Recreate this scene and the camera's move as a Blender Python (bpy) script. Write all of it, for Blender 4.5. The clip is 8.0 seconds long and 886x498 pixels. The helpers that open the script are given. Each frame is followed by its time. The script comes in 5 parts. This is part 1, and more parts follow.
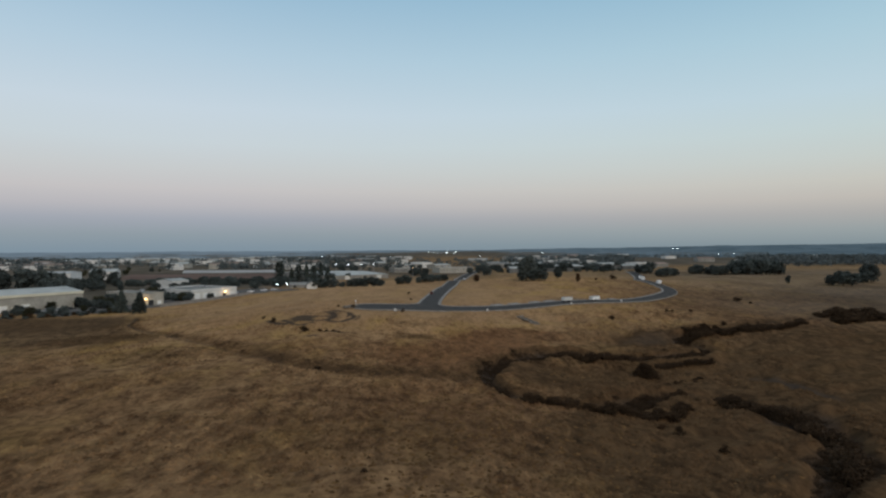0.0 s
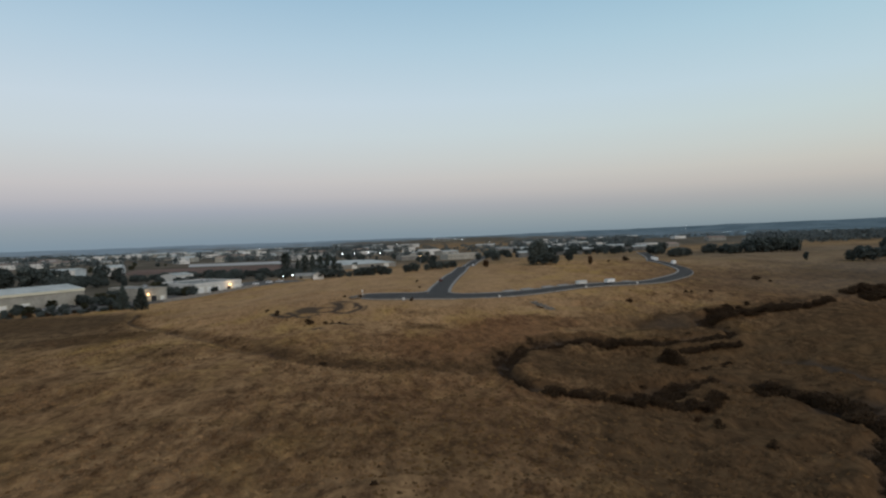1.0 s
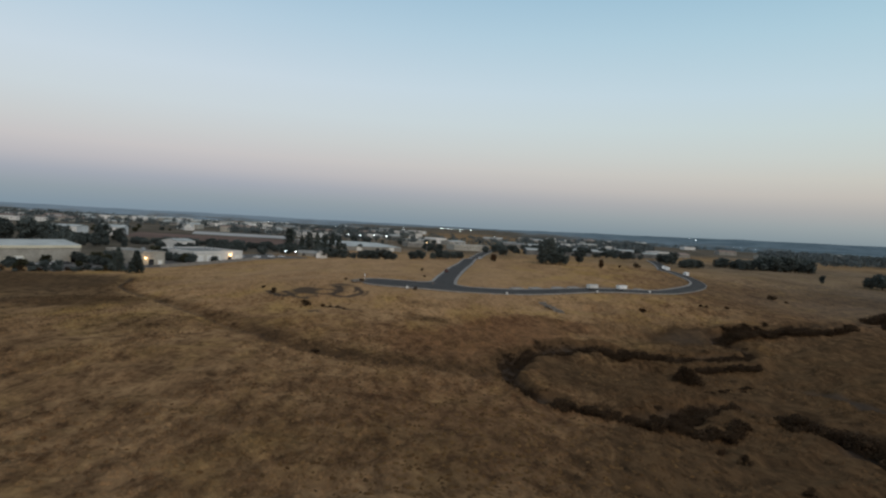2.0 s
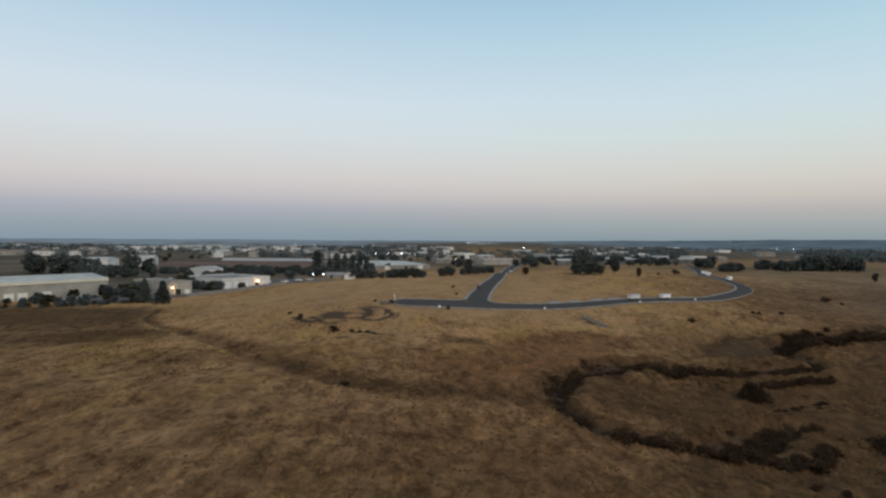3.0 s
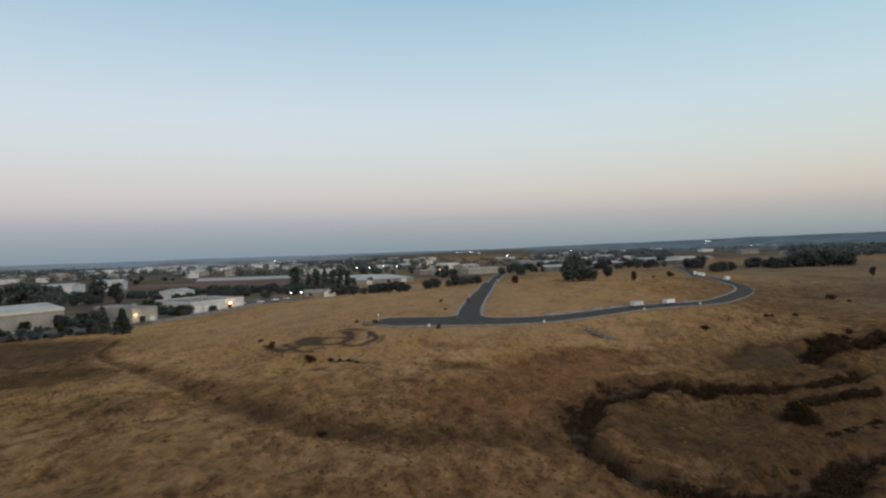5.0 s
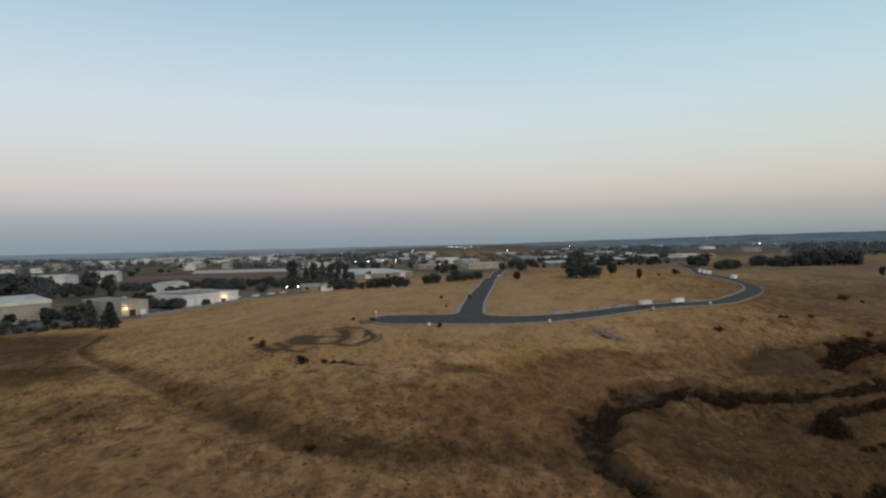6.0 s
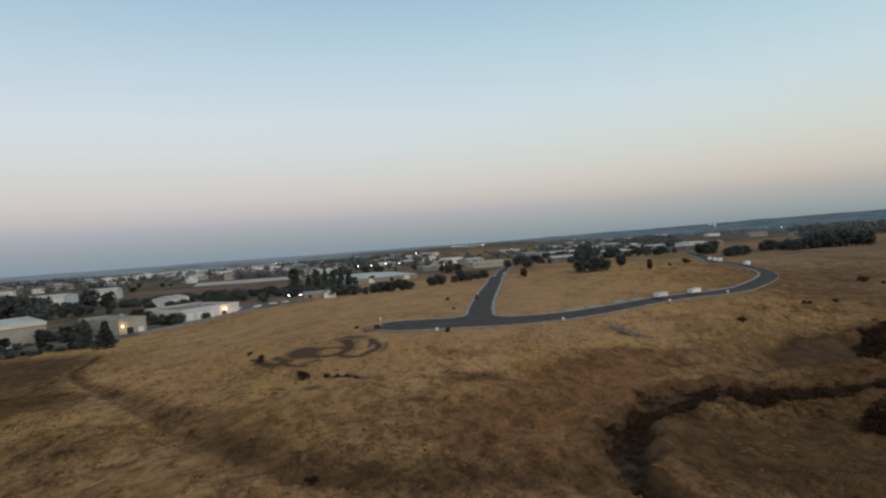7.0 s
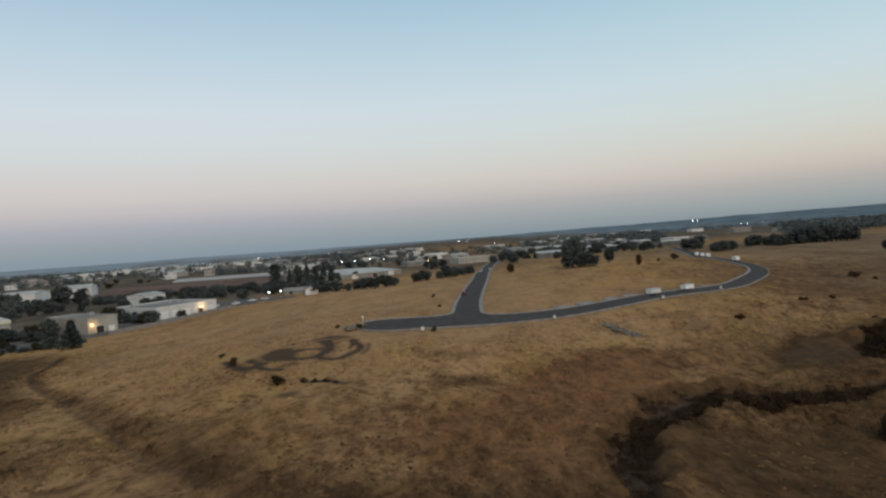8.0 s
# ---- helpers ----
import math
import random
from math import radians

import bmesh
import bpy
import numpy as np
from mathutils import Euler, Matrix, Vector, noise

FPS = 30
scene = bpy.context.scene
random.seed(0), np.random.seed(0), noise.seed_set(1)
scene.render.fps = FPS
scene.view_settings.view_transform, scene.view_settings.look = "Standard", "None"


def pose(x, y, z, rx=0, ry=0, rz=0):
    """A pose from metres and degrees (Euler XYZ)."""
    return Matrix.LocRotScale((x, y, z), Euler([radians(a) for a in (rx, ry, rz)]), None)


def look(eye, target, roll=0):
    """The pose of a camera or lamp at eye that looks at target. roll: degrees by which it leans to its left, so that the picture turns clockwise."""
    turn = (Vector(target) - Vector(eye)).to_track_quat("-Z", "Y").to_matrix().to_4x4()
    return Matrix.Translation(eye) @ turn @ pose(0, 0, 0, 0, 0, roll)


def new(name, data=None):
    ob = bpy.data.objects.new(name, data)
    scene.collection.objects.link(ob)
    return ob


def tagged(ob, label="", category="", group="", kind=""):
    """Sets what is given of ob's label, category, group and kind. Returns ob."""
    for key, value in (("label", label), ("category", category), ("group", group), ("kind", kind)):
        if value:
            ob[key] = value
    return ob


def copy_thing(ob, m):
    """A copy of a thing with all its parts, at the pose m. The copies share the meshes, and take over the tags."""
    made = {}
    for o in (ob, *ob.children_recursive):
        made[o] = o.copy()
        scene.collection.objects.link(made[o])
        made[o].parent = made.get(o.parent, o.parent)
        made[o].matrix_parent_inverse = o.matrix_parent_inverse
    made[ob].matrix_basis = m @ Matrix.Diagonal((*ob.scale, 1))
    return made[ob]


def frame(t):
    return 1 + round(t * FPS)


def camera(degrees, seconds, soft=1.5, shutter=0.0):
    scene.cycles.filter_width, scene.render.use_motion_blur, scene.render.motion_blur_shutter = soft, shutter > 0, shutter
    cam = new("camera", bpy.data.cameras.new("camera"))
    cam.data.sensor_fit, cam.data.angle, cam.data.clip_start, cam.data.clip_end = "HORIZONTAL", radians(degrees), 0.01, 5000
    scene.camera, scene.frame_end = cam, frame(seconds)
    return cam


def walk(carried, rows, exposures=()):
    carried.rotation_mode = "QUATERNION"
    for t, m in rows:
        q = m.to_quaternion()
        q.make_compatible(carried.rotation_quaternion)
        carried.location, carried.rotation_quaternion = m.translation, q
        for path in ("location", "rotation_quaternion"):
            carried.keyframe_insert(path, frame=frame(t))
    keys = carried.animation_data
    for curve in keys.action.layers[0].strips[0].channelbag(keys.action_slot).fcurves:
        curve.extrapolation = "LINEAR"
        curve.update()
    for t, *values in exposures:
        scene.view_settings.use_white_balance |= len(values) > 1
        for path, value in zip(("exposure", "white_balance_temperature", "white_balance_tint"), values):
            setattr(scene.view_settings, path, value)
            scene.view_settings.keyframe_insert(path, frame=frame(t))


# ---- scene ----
cam = camera(72.0, 8.0, soft=2.35)
# seconds, place, yaw, pitch, roll
PATH = [
    (0, 0.903, -3.993, 31.680, 0.09, -0.17, -0.31),
    (0.2, 0.790, -1.833, 31.532, 0.47, -0.52, -1.32),
    (0.5, 0.620, 1.407, 31.309, 0.79, -1.11, -1.21),
    (0.7, 0.397, 3.651, 31.199, 0.79, -0.98, -1.74),
    (1, 0.062, 7.017, 31.033, 0.76, -1.40, -1.98),
    (1.2, -0.240, 9.315, 30.956, 0.98, -1.73, -1.60),
    (1.5, -0.692, 12.761, 30.840, 1.06, -2.17, 0.58),
    (1.7, -1.032, 15.081, 30.783, 0.85, -2.49, 3.11),
    (2.8, -3.090, 27.873, 30.642, 3.49, -1.39, 1.39),
    (3, -3.472, 30.180, 30.641, 3.90, -1.04, 0.39),
    (3.2, -3.844, 32.464, 30.650, 4.20, -0.74, 0.35),
    (3.5, -4.402, 35.890, 30.663, 4.44, -0.30, -0.90),
    (3.7, -4.754, 38.143, 30.681, 4.40, -0.19, -3.55),
    (3.8, -4.930, 39.270, 30.690, 4.10, -0.10, -3.40),
    (4, -5.275, 41.499, 30.709, 3.76, 0.02, -3.75),
    (4.2, -5.592, 43.695, 30.732, 3.46, -0.10, -4.96),
    (4.5, -6.068, 46.988, 30.767, 3.45, -0.08, -4.37),
    (4.7, -6.360, 49.148, 30.792, 2.60, -0.04, -3.02),
    (5.8, -7.703, 60.667, 30.893, 2.02, -0.55, -1.16),
    (6, -7.904, 62.702, 30.899, 2.10, -0.64, -1.34),
    (6.2, -8.087, 64.712, 30.895, 2.17, -0.54, -1.02),
    (6.5, -8.361, 67.726, 30.890, 2.09, -0.39, 0.12),
    (6.7, -8.528, 69.710, 30.868, 2.03, -0.54, 0.22),
    (7, -8.778, 72.686, 30.834, 2.37, -0.61, -4.16),
    (7.2, -8.944, 74.661, 30.788, 2.41, -0.30, -4.98),
    (7.5, -9.193, 77.623, 30.719, 1.93, -0.51, -3.55),
    (7.7, -9.377, 79.609, 30.645, 1.60, -1.03, -3.69),
    (8, -9.652, 82.588, 30.535, 0.93, -1.14, -4.14),
]
walk(cam, [(t, pose(x, y, z, 0, 0, yaw) @ pose(0, 0, 0, 90 + pitch) @ pose(0, 0, 0, 0, 0, roll)) for t, x, y, z, yaw, pitch, roll in PATH], [(0, -0.02, 6100, 6.5), (1.7, -0.02, 6100, 6.5), (2.8, 0.14, 6250, 8), (4, 0.13, 6250, 8), (5.8, 0.10, 6400, 8), (8, 0.09, 6400, 8)])

# ---- world, sun, exposure ----
world = bpy.data.worlds.new("dusk_sky")
scene.world = world
world.use_nodes = True
wn, wl = world.node_tree.nodes, world.node_tree.links
wn.clear()
w_out = wn.new("ShaderNodeOutputWorld")
w_bg = wn.new("ShaderNodeBackground")
w_sky = wn.new("ShaderNodeTexSky")
w_sky.sky_type = 'NISHITA'
w_sky.sun_disc = False
w_sky.sun_elevation = radians(1.5)
w_sky.sun_rotation = radians(150)
w_co = wn.new("ShaderNodeTexCoord")
w_sep = wn.new("ShaderNodeSeparateXYZ")
wl.new(w_co.outputs["Generated"], w_sep.inputs[0])
w_map = wn.new("ShaderNodeMapRange")
w_map.inputs["From Min"].default_value = 0.0
w_map.inputs["From Max"].default_value = 1.0
wl.new(w_sep.outputs["Z"], w_map.inputs["Value"])


def srgb(r, g, b):
    return tuple(((c / 255 + 0.055) / 1.055) ** 2.4 if c > 10 else c / 255 / 12.92 for c in (r, g, b)) + (1.0,)


def ramp(nodes, stops):
    node = nodes.new("ShaderNodeValToRGB")
    el = node.color_ramp.elements
    el[0].position, el[0].color = stops[0][0], stops[0][1]
    el[1].position, el[1].color = stops[-1][0], stops[-1][1]
    for p, c in stops[1:-1]:
        e = el.new(p)
        e.color = c
    return node


# the belt of dusk: blue-grey at the horizon, rose above it, then pale blue
w_ramp = ramp(wn, [(0.0, srgb(136, 150, 160)), (0.022, srgb(150, 159, 165)), (0.045, srgb(168, 170, 178)), (0.066, srgb(192, 186, 188)), (0.09, srgb(206, 198, 196)),
                   (0.12, srgb(209, 207, 205)), (0.16, srgb(210, 215, 217)), (0.21, srgb(208, 217, 224)), (0.29, srgb(189, 208, 221)), (0.38, srgb(163, 192, 212)),
                   (0.7, srgb(146, 166, 186)), (1.0, srgb(146, 163, 182))])
w_warm = ramp(wn, [(0.0, srgb(138, 149, 152)), (0.022, srgb(160, 165, 164)), (0.045, srgb(182, 176, 170)), (0.066, srgb(201, 191, 180)), (0.09, srgb(208, 202, 190)),
                   (0.12, srgb(208, 210, 202)), (0.16, srgb(205, 215, 212)), (0.21, srgb(198, 215, 221)), (0.29, srgb(180, 207, 218)), (0.38, srgb(154, 190, 209)),
                   (0.7, srgb(146, 166, 186)), (1.0, srgb(146, 163, 182))])
# the afterglow in the west, behind the flight
w_west = ramp(wn, [(0.0, srgb(206, 188, 168)), (0.1, srgb(232, 218, 200)), (0.3, srgb(224, 220, 214)), (0.7, srgb(160, 172, 186)), (1.0, srgb(146, 163, 182))])
wl.new(w_map.outputs[0], w_west.inputs[0])
wl.new(w_map.outputs[0], w_ramp.inputs[0])
wl.new(w_map.outputs[0], w_warm.inputs[0])
w_side = wn.new("ShaderNodeMapRange")
w_side.inputs["From Min"].default_value = -0.35
w_side.inputs["From Max"].default_value = 0.65
wl.new(w_sep.outputs["X"], w_side.inputs["Value"])
w_mix = wn.new("ShaderNodeMixRGB")
wl.new(w_side.outputs[0], w_mix.inputs[0])
wl.new(w_ramp.outputs[0], w_mix.inputs[1])
wl.new(w_warm.outputs[0], w_mix.inputs[2])
w_back = wn.new("ShaderNodeMapRange")
w_back.inputs["From Min"].default_value = 0.05
w_back.inputs["From Max"].default_value = -0.6
wl.new(w_sep.outputs["Y"], w_back.inputs["Value"])
w_all = wn.new("ShaderNodeMixRGB")
wl.new(w_back.outputs[0], w_all.inputs[0])
wl.new(w_mix.outputs[0], w_all.inputs[1])
wl.new(w_west.outputs[0], w_all.inputs[2])
w_sc = wn.new("ShaderNodeMixRGB")
w_sc.blend_type = 'MULTIPLY'
w_sc.inputs[0].default_value = 1.0
w_sc.inputs[2].default_value = (0.1, 0.1, 0.1, 1)
wl.new(w_sky.outputs[0], w_sc.inputs[1])
w_fin = wn.new("ShaderNodeMixRGB")
w_fin.inputs[0].default_value = 0.94
wl.new(w_sc.outputs[0], w_fin.inputs[1])
wl.new(w_all.outputs[0], w_fin.inputs[2])
wl.new(w_fin.outputs[0], w_bg.inputs[0])
w_bg.inputs[1].default_value = 1.0
wl.new(w_bg.outputs[0], w_out.inputs[0])

sun = new("sun", bpy.data.lights.new("sun", 'SUN'))
sun.data.energy = 1.1
sun.data.angle = radians(25)
sun.data.color = (1.0, 0.87, 0.74)
sun.matrix_world = look((50, -70, 75), (0, 0, 0))


# ---- materials ----
def material(name, rough=0.9, metal=0.0):
    m = bpy.data.materials.new(name)
    m.use_nodes = True
    b = m.node_tree.nodes["Principled BSDF"]
    b.inputs["Roughness"].default_value = rough
    b.inputs["Metallic"].default_value = metal
    b.inputs["Specular IOR Level"].default_value = 0.25
    return m, m.node_tree.nodes, m.node_tree.links, b


def noise_tex(n, l, co, scale, detail=4.0, rough=0.6):
    t = n.new("ShaderNodeTexNoise")
    t.inputs["Scale"].default_value = scale
    t.inputs["Detail"].default_value = detail
    t.inputs["Roughness"].default_value = rough
    l.new(co, t.inputs["Vector"])
    return t


def mixc(n, l, fac, a, b, blend='MIX'):
    t = n.new("ShaderNodeMixRGB")
    t.blend_type = blend
    for k, v in ((0, fac), (1, a), (2, b)):
        if hasattr(v, "is_output"):
            l.new(v, t.inputs[k])
        elif isinstance(v, tuple):
            t.inputs[k].default_value = (*v[:3], 1)
        else:
            t.inputs[k].default_value = v
    return t.outputs[0]


def stretch(n, l, v, lo, hi):
    t = n.new("ShaderNodeMapRange")
    t.inputs["From Min"].default_value, t.inputs["From Max"].default_value = lo, hi
    l.new(v, t.inputs["Value"])
    return t.outputs[0]


def plain(name, a, b, scale, rough=0.95, fine=None, bump=0.0, metal=0.0, vary=0.0):
    """Two colours mixed by noise in object space, a fine grain, and a change from piece to piece."""
    m, n, l, s = material(name, rough, metal)
    s.inputs["Specular IOR Level"].default_value = 0.02 if rough > 0.7 else 0.4
    co = n.new("ShaderNodeTexCoord").outputs["Object"]
    big = noise_tex(n, l, co, scale)
    col = mixc(n, l, stretch(n, l, big.outputs["Fac"], 0.35, 0.65), a, b)
    g = noise_tex(n, l, co, fine or scale * 9)
    col = mixc(n, l, 0.35, col, g.outputs["Fac"], 'SOFT_LIGHT')
    if vary:
        r = n.new("ShaderNodeObjectInfo").outputs["Random"]
        hsv = n.new("ShaderNodeHueSaturation")
        l.new(stretch(n, l, r, -1 / vary * 0.5, 1 / vary * 0.5), hsv.inputs["Value"])
        hsv.inputs["Value"].default_value = 1
        mp = n.new("ShaderNodeMapRange")
        mp.inputs["To Min"].default_value, mp.inputs["To Max"].default_value = 1 - vary, 1 + vary
        l.new(r, mp.inputs["Value"])
        l.new(mp.outputs[0], hsv.inputs["Value"])
        l.new(col, hsv.inputs["Color"])
        col = hsv.outputs[0]
    l.new(col, s.inputs["Base Color"])
    if bump:
        bp = n.new("ShaderNodeBump")
        bp.inputs["Strength"].default_value = bump
        bp.inputs["Distance"].default_value = 0.1
        l.new(g.outputs["Fac"], bp.inputs["Height"])
        l.new(bp.outputs[0], s.inputs["Normal"])
    return m


def leafy(name, a, b):
    """Foliage: each leaf clump its own shade, each tree its own tint."""
    m, n, l, s = material(name, 0.9)
    s.inputs["Specular IOR Level"].default_value = 0.03
    isl = n.new("ShaderNodeNewGeometry").outputs["Random Per Island"]
    rnd = n.new("ShaderNodeObjectInfo").outputs["Random"]
    col = mixc(n, l, isl, a, b)
    hsv = n.new("ShaderNodeHueSaturation")
    mp = n.new("ShaderNodeMapRange")
    mp.inputs["To Min"].default_value, mp.inputs["To Max"].default_value = 0.7, 1.25
    l.new(rnd, mp.inputs["Value"])
    l.new(mp.outputs[0], hsv.inputs["Value"])
    l.new(col, hsv.inputs["Color"])
    l.new(hsv.outputs[0], s.inputs["Base Color"])
    return m


def glow(name, col, power):
    m, n, l, s = material(name, 0.4)
    s.inputs["Emission Color"].default_value = (*col, 1)
    s.inputs["Emission Strength"].default_value = power
    s.inputs["Base Color"].default_value = (*col, 1)
    return m


# dry grassland: straw, tan and brown at several scales; the tone attribute holds where scrubby growth, rust-coloured
# weed and bare soil lie, thickened near and right for lens falloff
grass, gn, gl, gs = material("dry_grass", 0.95)
gs.inputs["Specular IOR Level"].default_value = 0.0
g_co = gn.new("ShaderNodeTexCoord").outputs["Object"]
g_fall = gn.new("ShaderNodeMapping")
g_fall.inputs["Scale"].default_value = (1.0, 0.6, 1.0)
gl.new(g_co, g_fall.inputs["Vector"])
g_run = g_fall.outputs[0]
g_at = gn.new("ShaderNodeAttribute")
g_at.attribute_name = "tone"
g_sp = gn.new("ShaderNodeSeparateColor")
gl.new(g_at.outputs["Color"], g_sp.inputs[0])
n_wide = noise_tex(gn, gl, g_run, 0.022, 5, 0.6)
n_mid = noise_tex(gn, gl, g_run, 0.11, 6, 0.65)
n_tuft = noise_tex(gn, gl, g_run, 0.55, 5, 0.65)
n_fine = noise_tex(gn, gl, g_co, 2.4, 3, 0.6)
STRAW, TAN, UMBER = (0.367, 0.224, 0.112), (0.267, 0.157, 0.079), (0.085, 0.048, 0.026)
g_c = mixc(gn, gl, stretch(gn, gl, n_wide.outputs["Fac"], 0.40, 0.60), STRAW, TAN)
n_lump = noise_tex(gn, gl, g_run, 0.30, 7, 0.72)
n_lump.inputs["Distortion"].default_value = 0.5
n_patch = noise_tex(gn, gl, g_run, 0.13, 7, 0.70)
n_patch.inputs["Distortion"].default_value = 0.7
g_c = mixc(gn, gl, stretch(gn, gl, n_mid.outputs["Fac"], 0.47, 0.95), g_c, (0.167, 0.097, 0.048))
g_c = mixc(gn, gl, stretch(gn, gl, n_patch.outputs["Fac"], 0.52, 0.98), g_c, (0.124, 0.071, 0.037))
g_c = mixc(gn, gl, stretch(gn, gl, n_lump.outputs["Fac"], 0.50, 0.84), g_c, UMBER)
g_c = mixc(gn, gl, stretch(gn, gl, n_tuft.outputs["Fac"], 0.52, 0.80), g_c, UMBER)
n_hue = noise_tex(gn, gl, g_run, 0.06, 4, 0.6)
g_c = mixc(gn, gl, stretch(gn, gl, n_hue.outputs["Fac"], 0.48, 0.70), g_c, (0.306, 0.190, 0.070))
# clumps of dead weed with straw showing between them
g_off = gn.new("ShaderNodeVectorMath")
g_off.operation = 'MULTIPLY_ADD'
gl.new(n_tuft.outputs["Color"], g_off.inputs[0])
g_off.inputs[1].default_value = (4.0, 4.0, 0.0)
gl.new(g_co, g_off.inputs[2])
g_vor = gn.new("ShaderNodeTexVoronoi")
g_vor.inputs["Scale"].default_value = 0.52
gl.new(g_off.outputs[0], g_vor.inputs["Vector"])
g_in = stretch(gn, gl, g_vor.outputs["Distance"], 0.46, 0.24)
g_mask = gn.new("ShaderNodeMath")
g_mask.operation = 'MULTIPLY'
gl.new(g_in, g_mask.inputs[0])
gl.new(stretch(gn, gl, n_mid.outputs["Fac"], 0.42, 0.62), g_mask.inputs[1])
g_c = mixc(gn, gl, g_mask.outputs[0], g_c, (0.085, 0.045, 0.021))
g_c = mixc(gn, gl, stretch(gn, gl, n_fine.outputs["Fac"], 0.50, 1.1), g_c, (0.46, 0.302, 0.130))
g_c = mixc(gn, gl, stretch(gn, gl, n_fine.outputs["Fac"], 0.54, 1.1), g_c, UMBER)

# even, thin sward where the weed channel is below nought, its colour greyed for distance haze
g_neg = gn.new("ShaderNodeMath")
g_neg.operation = 'MULTIPLY'
gl.new(g_sp.outputs[0], g_neg.inputs[0])
g_neg.inputs[1].default_value = -1.0
g_thin = gn.new("ShaderNodeClamp")
gl.new(g_neg.outputs[0], g_thin.inputs[0])
g_c = mixc(gn, gl, g_thin.outputs[0], g_c, mixc(gn, gl, stretch(gn, gl, n_mid.outputs["Fac"], 0.35, 0.70), (0.338, 0.215, 0.118), (0.235, 0.148, 0.084)))


def tone(chan, soft, cover, col):
    """Lays a growth over the grass where its channel and the noise allow it."""
    both = gn.new("ShaderNodeMath")
    both.operation = 'ADD'
    gl.new(n_patch.outputs["Fac"], both.inputs[0])
    gl.new(n_lump.outputs["Fac"], both.inputs[1])
    ad = gn.new("ShaderNodeMath")
    ad.operation = 'MULTIPLY_ADD'
    gl.new(both.outputs[0], ad.inputs[0])
    ad.inputs[1].default_value = soft / 2
    gl.new(g_sp.outputs[chan], ad.inputs[2])
    sub = gn.new("ShaderNodeMath")
    sub.operation = 'SUBTRACT'
    gl.new(ad.outputs[0], sub.inputs[0])
    sub.inputs[1].default_value = soft * (0.62 if soft < 1 else 0.56)
    cl = gn.new("ShaderNodeClamp")
    gl.new(sub.outputs[0], cl.inputs[0])
    part_of = gn.new("ShaderNodeMath")
    part_of.operation = 'MULTIPLY'
    gl.new(cl.outputs[0], part_of.inputs[0])
    part_of.inputs[1].default_value = cover
    return mixc(gn, gl, part_of.outputs[0], g_c, col)


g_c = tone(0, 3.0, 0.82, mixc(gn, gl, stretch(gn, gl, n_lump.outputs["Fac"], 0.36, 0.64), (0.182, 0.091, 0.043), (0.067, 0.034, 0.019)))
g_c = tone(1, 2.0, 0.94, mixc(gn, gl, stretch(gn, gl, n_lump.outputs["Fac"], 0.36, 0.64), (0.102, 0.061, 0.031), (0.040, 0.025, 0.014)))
g_c = tone(2, 0.45, 0.9, mixc(gn, gl, n_tuft.outputs["Fac"], (0.070, 0.054, 0.043), (0.034, 0.026, 0.020)))
g_c = mixc(gn, gl, g_at.outputs["Alpha"], g_c, mixc(gn, gl, stretch(gn, gl, n_wide.outputs["Fac"], 0.40, 0.60), (0.110, 0.102, 0.088), (0.052, 0.056, 0.050)))
gl.new(g_c, gs.inputs["Base Color"])
g_b = gn.new("ShaderNodeBump")
g_b.inputs["Strength"].default_value = 0.5
g_b.inputs["Distance"].default_value = 0.5
gl.new(n_tuft.outputs["Fac"], g_b.inputs["Height"])
gl.new(g_b.outputs[0], gs.inputs["Normal"])

# tussocks: the same grass, each clump lighter or darker than the next
tussock = grass.copy()
tussock.name = "grass_tussock"
tn, tl = tussock.node_tree.nodes, tussock.node_tree.links
t_base = tn["Principled BSDF"].inputs["Base Color"]
t_src = t_base.links[0].from_socket
t_hsv = tn.new("ShaderNodeHueSaturation")
t_map = tn.new("ShaderNodeMapRange")
t_map.inputs["To Min"].default_value, t_map.inputs["To Max"].default_value = 0.80, 1.14
tl.new(tn.new("ShaderNodeNewGeometry").outputs["Random Per Island"], t_map.inputs["Value"])
tl.new(t_map.outputs[0], t_hsv.inputs["Value"])
tl.new(t_src, t_hsv.inputs["Color"])
tl.new(t_hsv.outputs[0], t_base)

ASPHALT = plain("asphalt", (0.054, 0.050, 0.048), (0.072, 0.068, 0.064), 0.25, 0.9, 3.0)
LOT = plain("old_asphalt", (0.085, 0.08, 0.075), (0.13, 0.12, 0.11), 0.1, 0.9, 1.5)
CONCRETE = plain("concrete", (0.19, 0.175, 0.16), (0.29, 0.27, 0.245), 0.4, 0.9, 4.0)
STONE = plain("broken_concrete", (0.10, 0.085, 0.070), (0.22, 0.19, 0.16), 1.0, 0.9, 5.0, vary=0.3)
BARK = plain("bark", (0.06, 0.045, 0.032), (0.11, 0.085, 0.06), 1.5, 0.95, 9.0)
LEAF = leafy("leaf_dark", (0.046, 0.057, 0.056), (0.096, 0.110, 0.103))
LEAF_BLUE = leafy("needle", (0.040, 0.050, 0.047), (0.080, 0.094, 0.084))
LEAF_OLIVE = leafy("leaf_olive", (0.032, 0.034, 0.021), (0.066, 0.064, 0.038))
BRUSH = leafy("dry_brush", (0.032, 0.021, 0.013), (0.060, 0.039, 0.023))
RUSSET = leafy("russet_shrub", (0.036, 0.021, 0.012), (0.075, 0.042, 0.022))
WEED = leafy("rust_weed", (0.090, 0.049, 0.021), (0.165, 0.092, 0.038))
DEAD_WEED = leafy("dead_weed", (0.074, 0.042, 0.019), (0.150, 0.086, 0.036))
